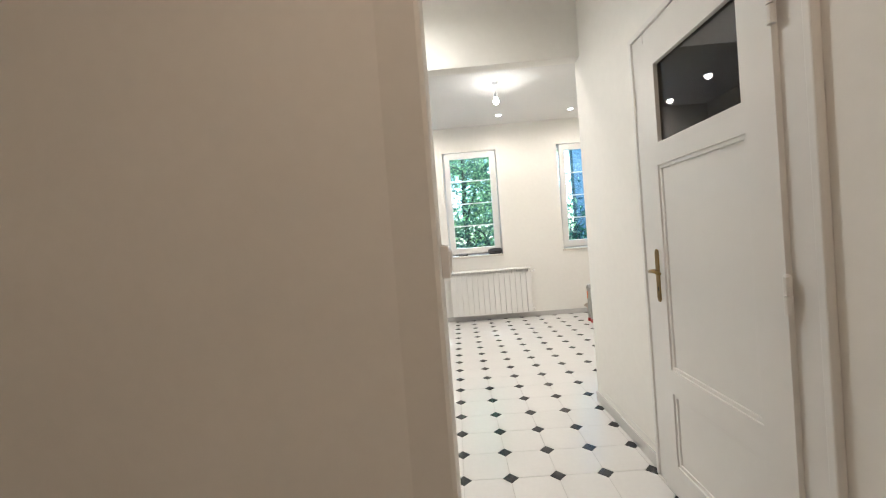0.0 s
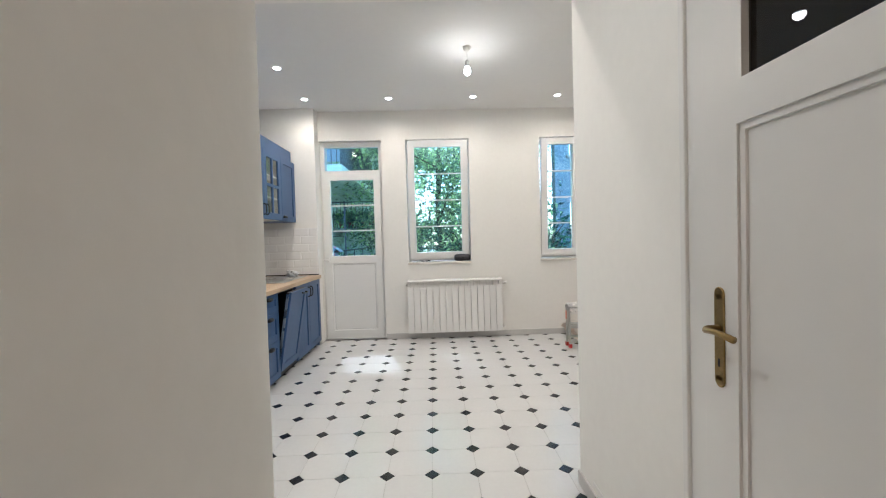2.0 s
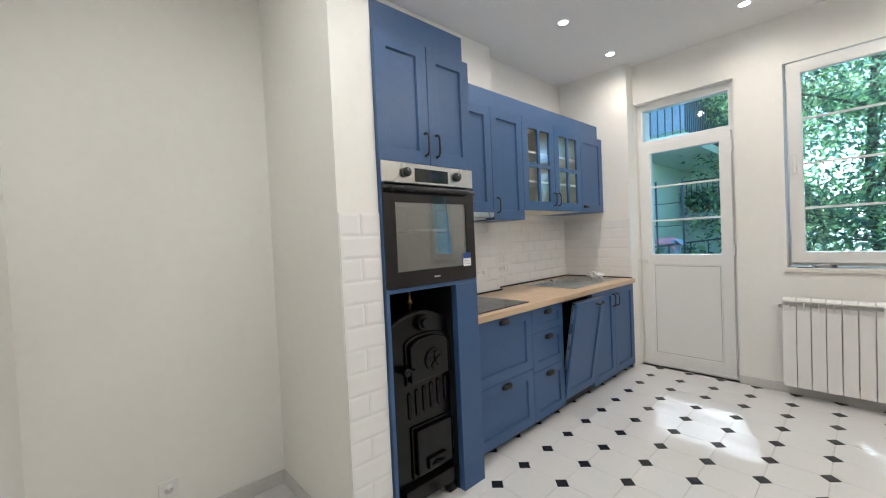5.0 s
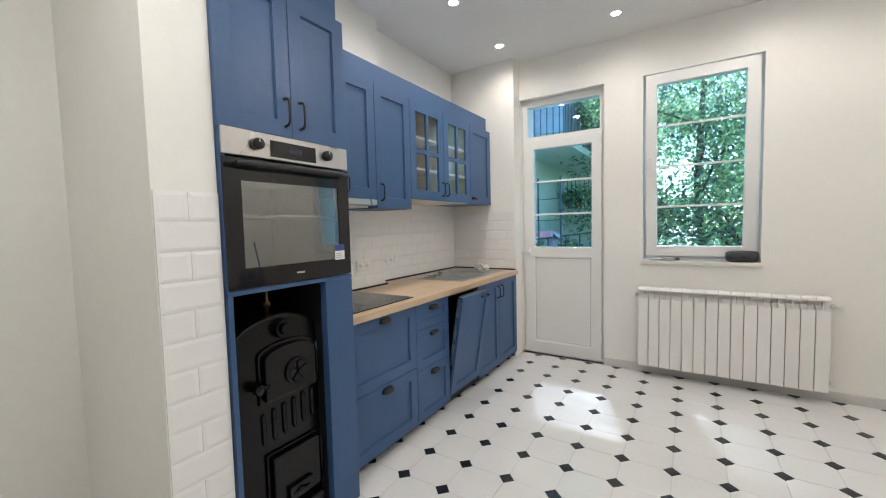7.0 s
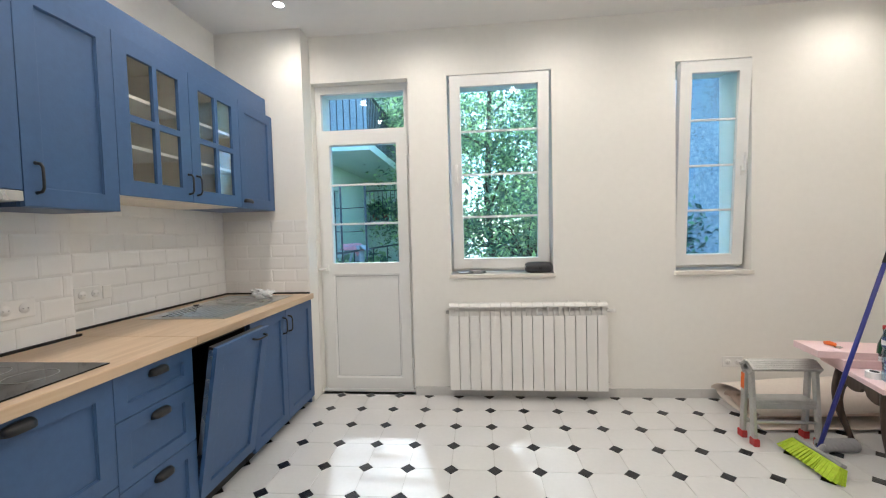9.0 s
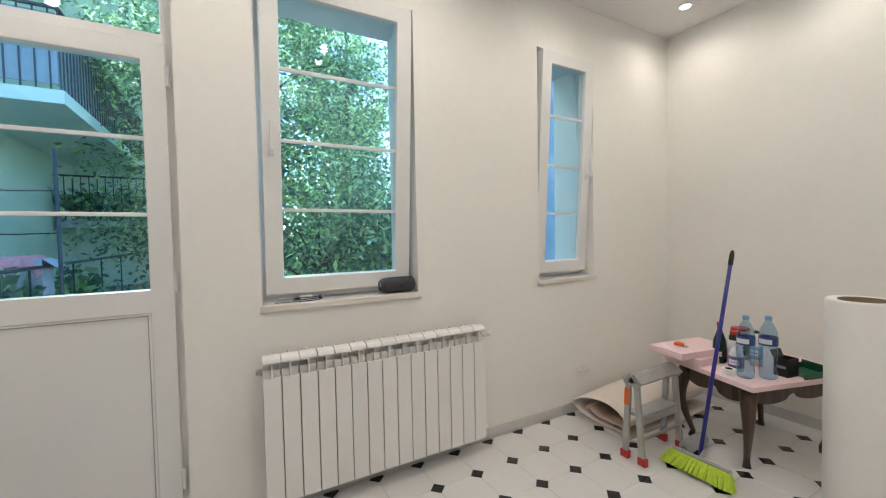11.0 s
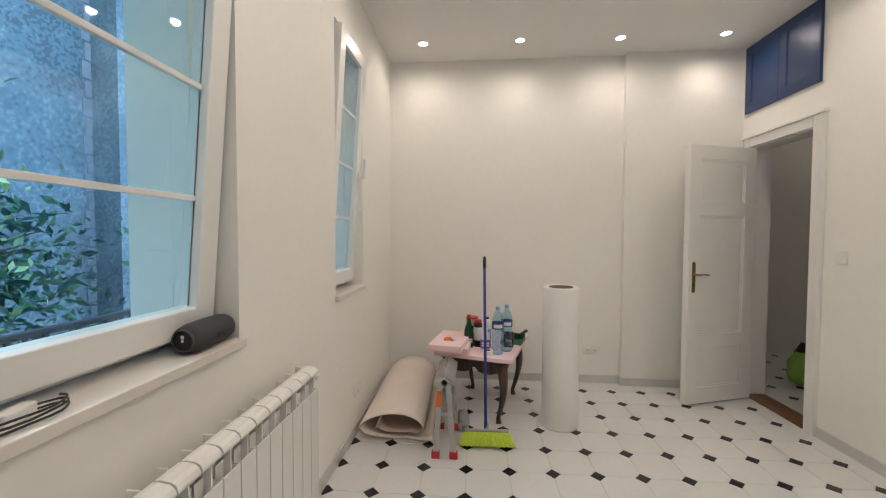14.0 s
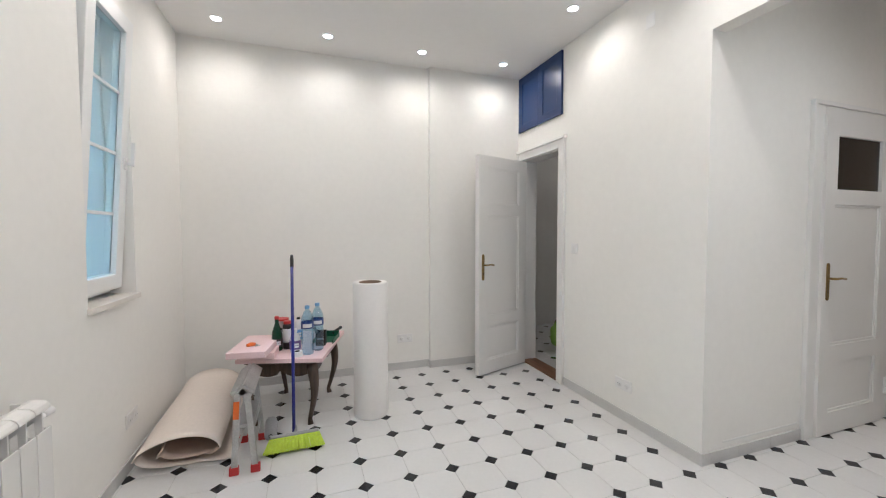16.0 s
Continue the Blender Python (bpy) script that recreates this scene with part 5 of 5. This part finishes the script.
for nm, lo_, hi_, mt in (("outer_sheet", 0, cut, VINYL), ("inner_curl", cut, len(prof) - 1, VINYLIN)):
    bs = bmesh.new()
    grid = [[bs.verts.new(v.co) for v in r[lo_:hi_ + 1]] for r in rows]
    for a, b in zip(grid, grid[1:]):
        for k in range(hi_ - lo_):
            bs.faces.new((a[k], a[k + 1], b[k + 1], b[k]))
    md = part(nm, bs, mt, vr, "", 0, True).modifiers.new("thick", 'SOLIDIFY')
    md.thickness = 0.005
bm.free()

# backpack seen through the doorway
bp = thing("backpack", (3.47, 2.51, 0), "lime green and black bag on the side room floor", "bag")
for (cx_, cy_, cz_, rx_, ry_, rz_, mt, nm) in ((3.47, 2.51, 0.15, 0.11, 0.09, 0.15, LGREEN, "bag_body"), (3.50, 2.43, 0.20, 0.12, 0.09, 0.18, BLACK, "bag_pocket")):
    bm = bmesh.new()
    bmesh.ops.create_icosphere(bm, subdivisions=3, radius=1.0)
    for v in bm.verts:
        v.co = Vector((v.co.x * rx_, v.co.y * ry_, v.co.z * rz_)) * (1 + 0.25 * noise.noise(v.co * 1.7))
        v.co += Vector((cx_, cy_, cz_))
        v.co.z = max(0.0, v.co.z)
    part(nm, bm, mt, bp, "", 0, True)

# ---- outside: yard, trees, neighbouring houses ----
structure("ground", box(-120, 120, 6.7, 160, -1.4, -1.2), SOIL, "bare earth of the courtyard with litter", "ground")
structure("terrace", box(-2.4, 2.6, 6.69, 8.25, -1.2, -0.06), CONC, "concrete landing outside the balcony door", "terrace")


def branch(rows, rr):
    return tube(rows, rr, 8)


def tree(name, x, y, h, spread, zc, count, size, seed, material, label, squash=1.0, zlow=-0.9):
    rt = np.random.RandomState(seed)
    t = thing(name, (x, y, -1.2), label, "tree", "trees in the courtyard")
    bms = [tube([(x, y, -1.2), (x + 0.05, y, 0.5), (x - 0.08, y + 0.1, 2.2), (x + 0.1, y, zc + 1.0), (x, y, h)] if h > 4 else [(x, y, -1.2), (x, y, -0.8), (x, y, -0.2), (x, y, 0.6), (x, y, h)], [0.11, 0.085, 0.07, 0.05, 0.015] if h > 4 else [0.02, 0.016, 0.012, 0.008, 0.004], 10)]
    tips = []
    for k in range(16):
        a = 2.4 * k + rt.rand()
        z0 = zlow + 1.3 + (h - zlow - 2.3) * (k / 16)
        L = spread * (0.55 + 0.5 * rt.rand())
        e = Vector((x + L * math.cos(a), y + L * math.sin(a) * 0.8, z0 + 0.5 + rt.rand()))
        mid = Vector((x, y, z0)).lerp(e, 0.5) + Vector((0, 0, 0.25))
        bms.append(tube([(x, y, z0), mid, e], [0.028, 0.018, 0.006], 6))
        tips += [e, mid]
    part("trunk", merge(*bms), BARK, t, "", 0, True)
    # leaves: short kinked blades in clumps round the limb ends
    cl = np.array([list(p) for p in tips] + [[x + spread * 0.9 * math.cos(a), y + spread * 0.7 * math.sin(a), z] for a, z in zip(np.concatenate([rt.rand(60) * 6.28, 3.6 + rt.rand(50) * 2.2]), zlow + rt.rand(110) * (h - zlow))])
    cl = cl * 1.0
    idx = rt.randint(0, len(cl), count)
    pos = cl[idx] + rt.normal(0, 0.42, (count, 3)) * np.array([1.0, 0.8, 0.75 * squash])
    nrm = rt.normal(0, 1, (count, 3)) + np.array([0, -0.3, 0.9])
    nrm /= np.linalg.norm(nrm, axis=1)[:, None]
    ax = np.cross(nrm, rt.normal(0, 1, (count, 3)))
    ax /= np.linalg.norm(ax, axis=1)[:, None]
    sd_ = np.cross(nrm, ax)
    L = (size * (0.6 + 0.8 * rt.rand(count)))[:, None]
    v = np.stack([pos - ax * L, pos + sd_ * L * 0.42 + nrm * L * 0.12, pos + ax * L, pos - sd_ * L * 0.42 + nrm * L * 0.12], 1).reshape(-1, 3)
    f = np.arange(count * 4).reshape(-1, 4)
    me = bpy.data.meshes.new("crown")
    tris = np.concatenate([f[:, [0, 1, 2]], f[:, [0, 2, 3]]])
    me.from_pydata((v - np.array([x, y, -1.2])).tolist(), [], tris.tolist())
    me.materials.append(material)
    ob = new("crown", me)
    ob.parent = t
    ob["kind"] = "stuff"
    PLACE[ob.name] = PLACE[t.name]
    return t


tree("tree", 0.7, 12.9, 13.5, 2.4, 5.0, 82000, 0.052, 1, LEAF, "tall leafy tree lit from above by the sun")
tree("tree", 1.4, 19.0, 12.5, 3.8, 4.0, 42000, 0.10, 2, LEAF, "broad leafy tree at the back of the yard")
tree("tree", 3.2, 16.0, 13.0, 2.4, 5.0, 45000, 0.06, 3, LEAF, "leafy tree beside the weathered house wall")
# the fourth, at x -3.9, is unseen: its crown thins the sun patches indoors
tree("tree", -3.9, 17.8, 22.0, 3.0, 15.0, 8500, 0.12, 6, LEAF, "unseen tall tree added to filter the sun above the gallery house", 1.0, 14.6)
tree("bush", 1.4, 11.4, 1.8, 1.8, 0.2, 8000, 0.065, 4, LEAF, "green bush in the shade below the trees")
tree("bush", 3.5, 11.6, 1.5, 1.2, 0.2, 1800, 0.085, 5, LEAFD, "dark green bush against the house wall")

tr = thing("terrace_railing", (0.5, 8.2, -0.06), "dark metal railing along the edge of the landing", "railing")
part("handrail", box(-1.6, 2.57, 8.17, 8.23, 0.725, 0.765), DKGREY, tr, "", 0.005)
part("bottom_rail", box(-1.6, 2.57, 8.185, 8.215, 0.02, 0.05), DKGREY, tr)
for k in range(21):
    part("post", box(-1.58 + 0.206 * k, -1.555 + 0.206 * k, 8.19, 8.21, -0.06, 0.725), DKGREY, tr)

# weathered neighbouring house to the east with open window holes
eh = thing("weathered_house", (6.2, 14.0, -1.2), "weathered grey plaster house with open window holes", "house")
FX = [4.3, 4.75, 5.35, 7.0]
FZ = [-1.2, 0.55, 2.35, 3.8, 5.1, 8.5]
part("wall", moved(board(FX, FZ, lambda i, j: None if i == 1 and j in (1, 3) else 0.0, 0.35), pose(0, 13.2, 0)), PLASTER, eh, "peeling pale plaster wall")
part("side_wall", box(7.0, 11.0, 12.6, 13.55, -1.2, 8.5), PLASTER, eh, "darker grey plaster wall")
for j in range(26):
    zz = -1.1 + 0.37 * j
    part("corner_brick", box(6.88 - (0.06 if j % 2 else 0.0), 7.0, 13.17, 13.21, zz, zz + 0.34), BRICK, eh)
for (z0, z1) in ((0.55, 2.35), (3.8, 5.1)):
    part("window_sill", box(4.65, 5.45, 13.08, 13.2, z0 - 0.08, z0), CONC, eh)
    part("lintel", box(4.65, 5.45, 13.17, 13.215, z1, z1 + 0.2), BRICK, eh)
    part("shutter", box(5.15, 5.34, 13.22, 13.25, z0 + 0.02, z1 - 0.02), PLAST, eh)
part("roof", boxes((4.0, 11.3, 12.3, 13.9, 8.5, 8.7)), ROOFT, eh)

# gallery house to the west
gh = thing("gallery_house", (-2.6, 12.0, -1.2), "pale green courtyard house with open galleries", "house")
GX = -2.9
part("wall", moved(board([6.75, 9.3, 10.1, 11.4, 12.2, 17.0], [-1.2, 0.35, 2.4, 3.25, 5.3, 8.5], lambda i, j: None if (i in (1, 3) and j in (1, 3)) else 0.0, 0.3), facing_x(GX, 0, 0)), PLASTERG, gh, "pale green plaster wall")
for k, (y0, z0) in enumerate(((9.3, 0.35), (11.4, 0.35), (9.3, 3.25), (11.4, 3.25))):
    dr_ = part("door", moved(panelled(0.8, 2.05, 0.05, [(0.1, 0.7, 0.15, 0.85), (0.1, 0.7, 0.95, 1.95, True)]), facing_x(GX - 0.1, y0, z0)), DKGREY, gh, "dark framed door")
    part("pane", moved(box(0.1, 0.7, 0.02, 0.025, 0.95, 1.95), facing_x(GX - 0.1, y0, z0)), OVENB, dr_)
part("gallery_slab", box(GX, -1.65, 10.5, 15.5, 2.98, 3.14), PLASTERG, gh, "pale green gallery slab")
part("lower_gallery", box(GX, -1.65, 8.2, 15.5, 0.2, 0.35), CONC, gh)
part("gallery_piers", box(GX, -1.75, 8.4, 8.7, -1.2, 0.2), CONC, gh)
for z0, y0, nm, rh in ((3.14, 10.5, "gallery_railing", 0.95), (0.35, 8.2, "lower_railing", 0.72)):
    for k in range(40 if z0 > 1 else 5):
        yy = y0 + 0.05 + (0.125 if z0 > 1 else 1.2) * k
        part("baluster", box(-1.70, -1.685, yy, yy + 0.015, z0, z0 + rh), DKGREY, gh)
    for k in range(9 if z0 > 1 else 2):
        xx = GX + 0.08 + (0.13 if z0 > 1 else 1.0) * k
        part("baluster", box(xx, xx + 0.015, y0 + 0.02, y0 + 0.035, z0, z0 + rh), DKGREY, gh)
    part(nm, boxes((-1.715, -1.67, y0, 15.5, z0 + rh, z0 + rh + 0.03), (GX, -1.715, y0, y0 + 0.045, z0 + rh, z0 + rh + 0.03)), DKGREY, gh)
part("gallery_sheeting", boxes((-1.735, -1.715, 10.56, 15.5, 3.22, 4.06), (GX, -1.735, 10.56, 10.58, 3.22, 4.06)), SHEET, gh, "grey blue sheeting behind the balusters")
part("end_wall", box(GX, -0.9, 15.5, 15.8, -1.2, 8.5), PLASTERG, gh, "pale end wall of the courtyard")
part("end_balcony", box(-2.85, -1.3, 14.2, 15.5, 1.62, 1.76), CONC, gh)
for k in range(13):
    xx = -2.84 + 0.122 * k
    part("baluster", box(xx, xx + 0.014, 14.2, 14.214, 1.76, 2.6), DKGREY, gh)
part("balcony_rail", box(-2.86, -1.28, 14.18, 14.23, 2.6, 2.63), DKGREY, gh)
part("roof", boxes((-3.6, -2.6, 6.7, 17.2, 8.5, 8.7)), ROOFT, gh)


def flowerpot(x, y, z, seed):
    t = thing("flowerpot", (x, y, z), "terracotta pot with a green leafy plant", "flowerpot", "flowerpots on the galleries")
    part("pot", moved(lathe([(0, 0), (0.07, 0), (0.10, 0.16), (0.11, 0.16), (0.11, 0.19), (0.095, 0.19), (0.09, 0.15), (0, 0.15)], 16, caps=False), pose(x, y, z)), TERRA, t, "", 0, True)
    rt = np.random.RandomState(seed)
    n = 260
    pos = rt.normal(0, 1, (n, 3)) * np.array([0.13, 0.13, 0.12]) + np.array([0, 0, 0.34])
    a = rt.normal(0, 1, (n, 3)) * 0.05
    b = rt.normal(0, 1, (n, 3)) * 0.03
    v = np.stack([pos - a, pos + b, pos + a, pos - b], 1).reshape(-1, 3)
    me = bpy.data.meshes.new("plant")
    me.from_pydata(v.tolist(), [], np.arange(n * 4).reshape(-1, 4).tolist())
    me.materials.append(LEAF)
    ob = new("plant", me)
    ob.parent = t
    PLACE[ob.name] = PLACE[t.name]


for k, (px, py, pz) in enumerate(((-2.6, 14.4, 1.76), (-2.3, 14.4, 1.76), (-1.95, 14.4, 1.76), (-1.6, 14.4, 1.76), (-1.85, 9.4, 0.35), (-1.9, 10.2, 0.35), (-1.85, 11.2, 0.35), (-1.9, 8.6, 0.35))):
    flowerpot(px, py, pz, 20 + k)

# drying poles with a line, and a covered carton on the lower gallery
for px in (-1.42, -1.09):
    dp_ = thing("drying_pole", (px, 8.12, -0.06), "thin dark metal pole standing on the landing", "pole", "drying poles on the landing")
    part("shaft", tube([(px, 8.12, -0.058), (px + 0.004, 8.12, 1.0), (px, 8.12, 2.02)], 0.013, 8), DKGREY, dp_, "", 0, True)
    part("foot_plate", disc(0.05, 0.012, pose(px, 8.12, -0.06)), DKGREY, dp_)
    if px < -1.3:
        for zz in (1.40, 1.71):
            part("line", tube([(px + 0.33, 8.12, zz), (px + 0.1, 8.12, zz - 0.008), (px - 0.25, 8.12, zz + 0.004)], 0.005, 6), DKGREY, dp_)
ct = thing("carton", (-1.81, 9.82, 0.35), "tall brown cardboard carton standing on the lower gallery", "box")
part("walls", box(-1.95, -1.67, 9.68, 9.98, 0.351, 1.17), BRICK, ct, "", 0.01)
part("flap", moved(box(0, 0.14, -0.15, 0.15, 0, 0.006), pose(-1.67, 9.83, 1.165, 0, 40, 0)), BRICK, ct)
pc = thing("pink_cloth", (-1.83, 9.83, 1.17), "crumpled pink cloth lying over the carton", "cloth")
bm = bmesh.new()
bmesh.ops.create_grid(bm, x_segments=14, y_segments=14, size=0.5)
for v in bm.verts:
    fall = max(0.0, v.co.x - 0.22) + max(0.0, -v.co.y - 0.25)
    v.co = Vector((-1.80 + v.co.x * 0.34 - fall * 0.12, 9.80 + v.co.y * 0.34, 1.185 + 0.05 * abs(noise.noise(v.co * 5.0)) - fall * 0.4))
bmesh.ops.solidify(bm, geom=bm.faces, thickness=0.006)
part("fabric", bm, PINKC, pc, "", 0, True)

# ---- wall tiles ----
metro_cache = {}


def metro_mesh(w, h):
    key = (round(w, 4), round(h, 4))
    if key not in metro_cache:
        bv, th = 0.013, 0.007
        bm = bmesh.new()
        bv = min(bv, w * 0.3)
        o = [bm.verts.new(p) for p in ((0, 0, 0), (w, 0, 0), (w, 0, h), (0, 0, h))]
        e = [bm.verts.new((p[0], -th * 0.70, p[1])) for p in ((0, 0), (w, 0), (w, h), (0, h))]
        i = [bm.verts.new((p[0], -th, p[1])) for p in ((bv, bv), (w - bv, bv), (w - bv, h - bv), (bv, h - bv))]
        for k in range(4):
            j = (k + 1) % 4
            bm.faces.new((o[k], o[j], e[j], e[k]))
            bm.faces.new((e[k], e[j], i[j], i[k]))
        bm.faces.new(i)
        bmesh.ops.recalc_face_normals(bm, faces=bm.faces)
        me = bpy.data.meshes.new("tile")
        bm.to_mesh(me)
        bm.free()
        me.materials.append(METRO)
        metro_cache[key] = me
    return metro_cache[key]


def metro_run(parent, m, length, z0, z1, first):
    """Brick-bond courses of bevelled tiles; own x along the wall, -y out."""
    rows = int(round((z1 - z0) / 0.1))
    hh = (z1 - z0) / rows
    for r in range(rows):
        x = -0.1 if (r + first) % 2 else 0.0
        while x < length - 0.004:
            a, b = max(0.0, x), min(length, x + 0.2)
            if b - a > 0.012:
                ob = new("tile", metro_mesh(b - a - 0.001, hh - 0.001))
                ob.parent = parent
                ob.matrix_basis = PLACE[parent.name].inverted() @ m @ pose(a + 0.0005, 0, z0 + r * hh + 0.0005)
            x += 0.2


def backing(name, bm, label):
    return structure(name, bm, GROUTW, label, "tiling")


t1 = backing("splashback_hob", box(-1.595, -1.5925, 3.785, 4.83, WT, 1.50), "bevelled white metro tiles behind the hob")
metro_run(t1, facing_x(-1.5925, 3.785, 0), 1.045, WT, 1.488, 0)
t2 = backing("splashback_sink", box(-1.71, -1.7075, 4.832, 6.137, WT, 1.56), "bevelled white metro tiles behind the sink")
metro_run(t2, facing_x(-1.7075, 4.832, 0), 1.305, WT, 1.588, 0)
t3 = backing("splashback_pilaster", box(-1.705, -0.992, 6.1355, 6.138, WT, 1.483), "bevelled white metro tiles on the pilaster")
metro_run(t3, pose(-1.70, 6.1355, 0), 0.708, WT, 1.483, 1)
t4 = backing("pier_tiling", box(-0.915, -0.9125, 2.977, 3.177, 0.0, 1.483), "bevelled white metro tiles on the pier")
metro_run(t4, facing_x(-0.9125, 2.977, 0), 0.20, 0.0, 1.483, 1)

# ---- floor tiles ----
P, TX, TY = 0.248, 0.183, 5.526
C = 0.043
g = 0.0011


def octagon():
    h, c = P / 2 - g, C + g * 1.0
    ring = [(-h + c, -h), (h - c, -h), (h, -h + c), (h, h - c), (h - c, h), (-h + c, h), (-h, h - c), (-h, -h + c)]
    return ring


def slab_mesh(name, ring, material, bev, peak=0.0):
    vs, fs = [], []
    n = len(ring)
    for s, z in ((1.0, -0.004), (1.0, -0.0012), (1 - bev, 0.0)):
        vs += [(x * s, y * s, z) for x, y in ring]
    for k in range(n):
        j = (k + 1) % n
        fs.append((k, j, n + j, n + k))
        fs.append((n + k, n + j, 2 * n + j, 2 * n + k))
    if peak:
        vs.append((0, 0, peak))
        for k in range(n):
            fs.append((2 * n + k, 2 * n + (k + 1) % n, 3 * n))
    else:
        fs.append(tuple(range(2 * n, 3 * n)))
    me = bpy.data.meshes.new(name)
    me.from_pydata(vs, [], fs)
    me.materials.append(material)
    return me


OCT = slab_mesh("octagon_tile", octagon(), TILEW, 0.012)
dd_ = C - g * 0.6
DOT = slab_mesh("dot_tile", [(-dd_, 0), (0, -dd_), (dd_, 0), (0, dd_)], TILEK, 0.05, 0.0006)
floor = tagged(new("floor", bpy.data.meshes.new("floor")), "white octagonal floor tiles with small black square insets", "floor", "", "structure")
floor.data.from_pydata([(0, 0, -0.01), (0.01, 0, -0.01), (0, 0.01, -0.01)], [], [(0, 1, 2)])
floor.data.materials.append(GROUT)
rest = {OCT: [], DOT: []}
for me_, half, nm in ((OCT, 0.5, "octagon_tile"), (DOT, 0.0, "dot_tile")):
    for i in range(-9, 18):
        for j in range(-28, 5):
            cx_, cy_ = TX + (i + half) * P, TY + (j + half) * P
            if not (-1.85 < cx_ < 4.55 and -1.35 < cy_ < 6.42):
                continue
            if -0.98 < cx_ < 3.3 and 2.3 < cy_ < 6.3:
                ob = new(nm, me_)
                ob.parent = floor
                ob.location = (cx_, cy_, 0)
            else:
                rest[me_].append((cx_, cy_))
for me_, nm in ((OCT, "octagon_tiles_beyond"), (DOT, "dot_tiles_beyond")):
    v0 = np.array([v.co[:] for v in me_.vertices])
    f0 = [tuple(p.vertices) for p in me_.polygons]
    vs, fs = [], []
    for cx_, cy_ in rest[me_]:
        o = len(vs)
        vs += (v0 + np.array([cx_, cy_, 0])).tolist()
        fs += [tuple(o + q for q in f) for f in f0]
    mm = bpy.data.meshes.new(nm)
    mm.from_pydata(vs, [], fs)
    mm.materials.append(me_.materials[0])
    ob = new(nm, mm)
    ob.parent = floor
    ob["kind"] = "stuff"
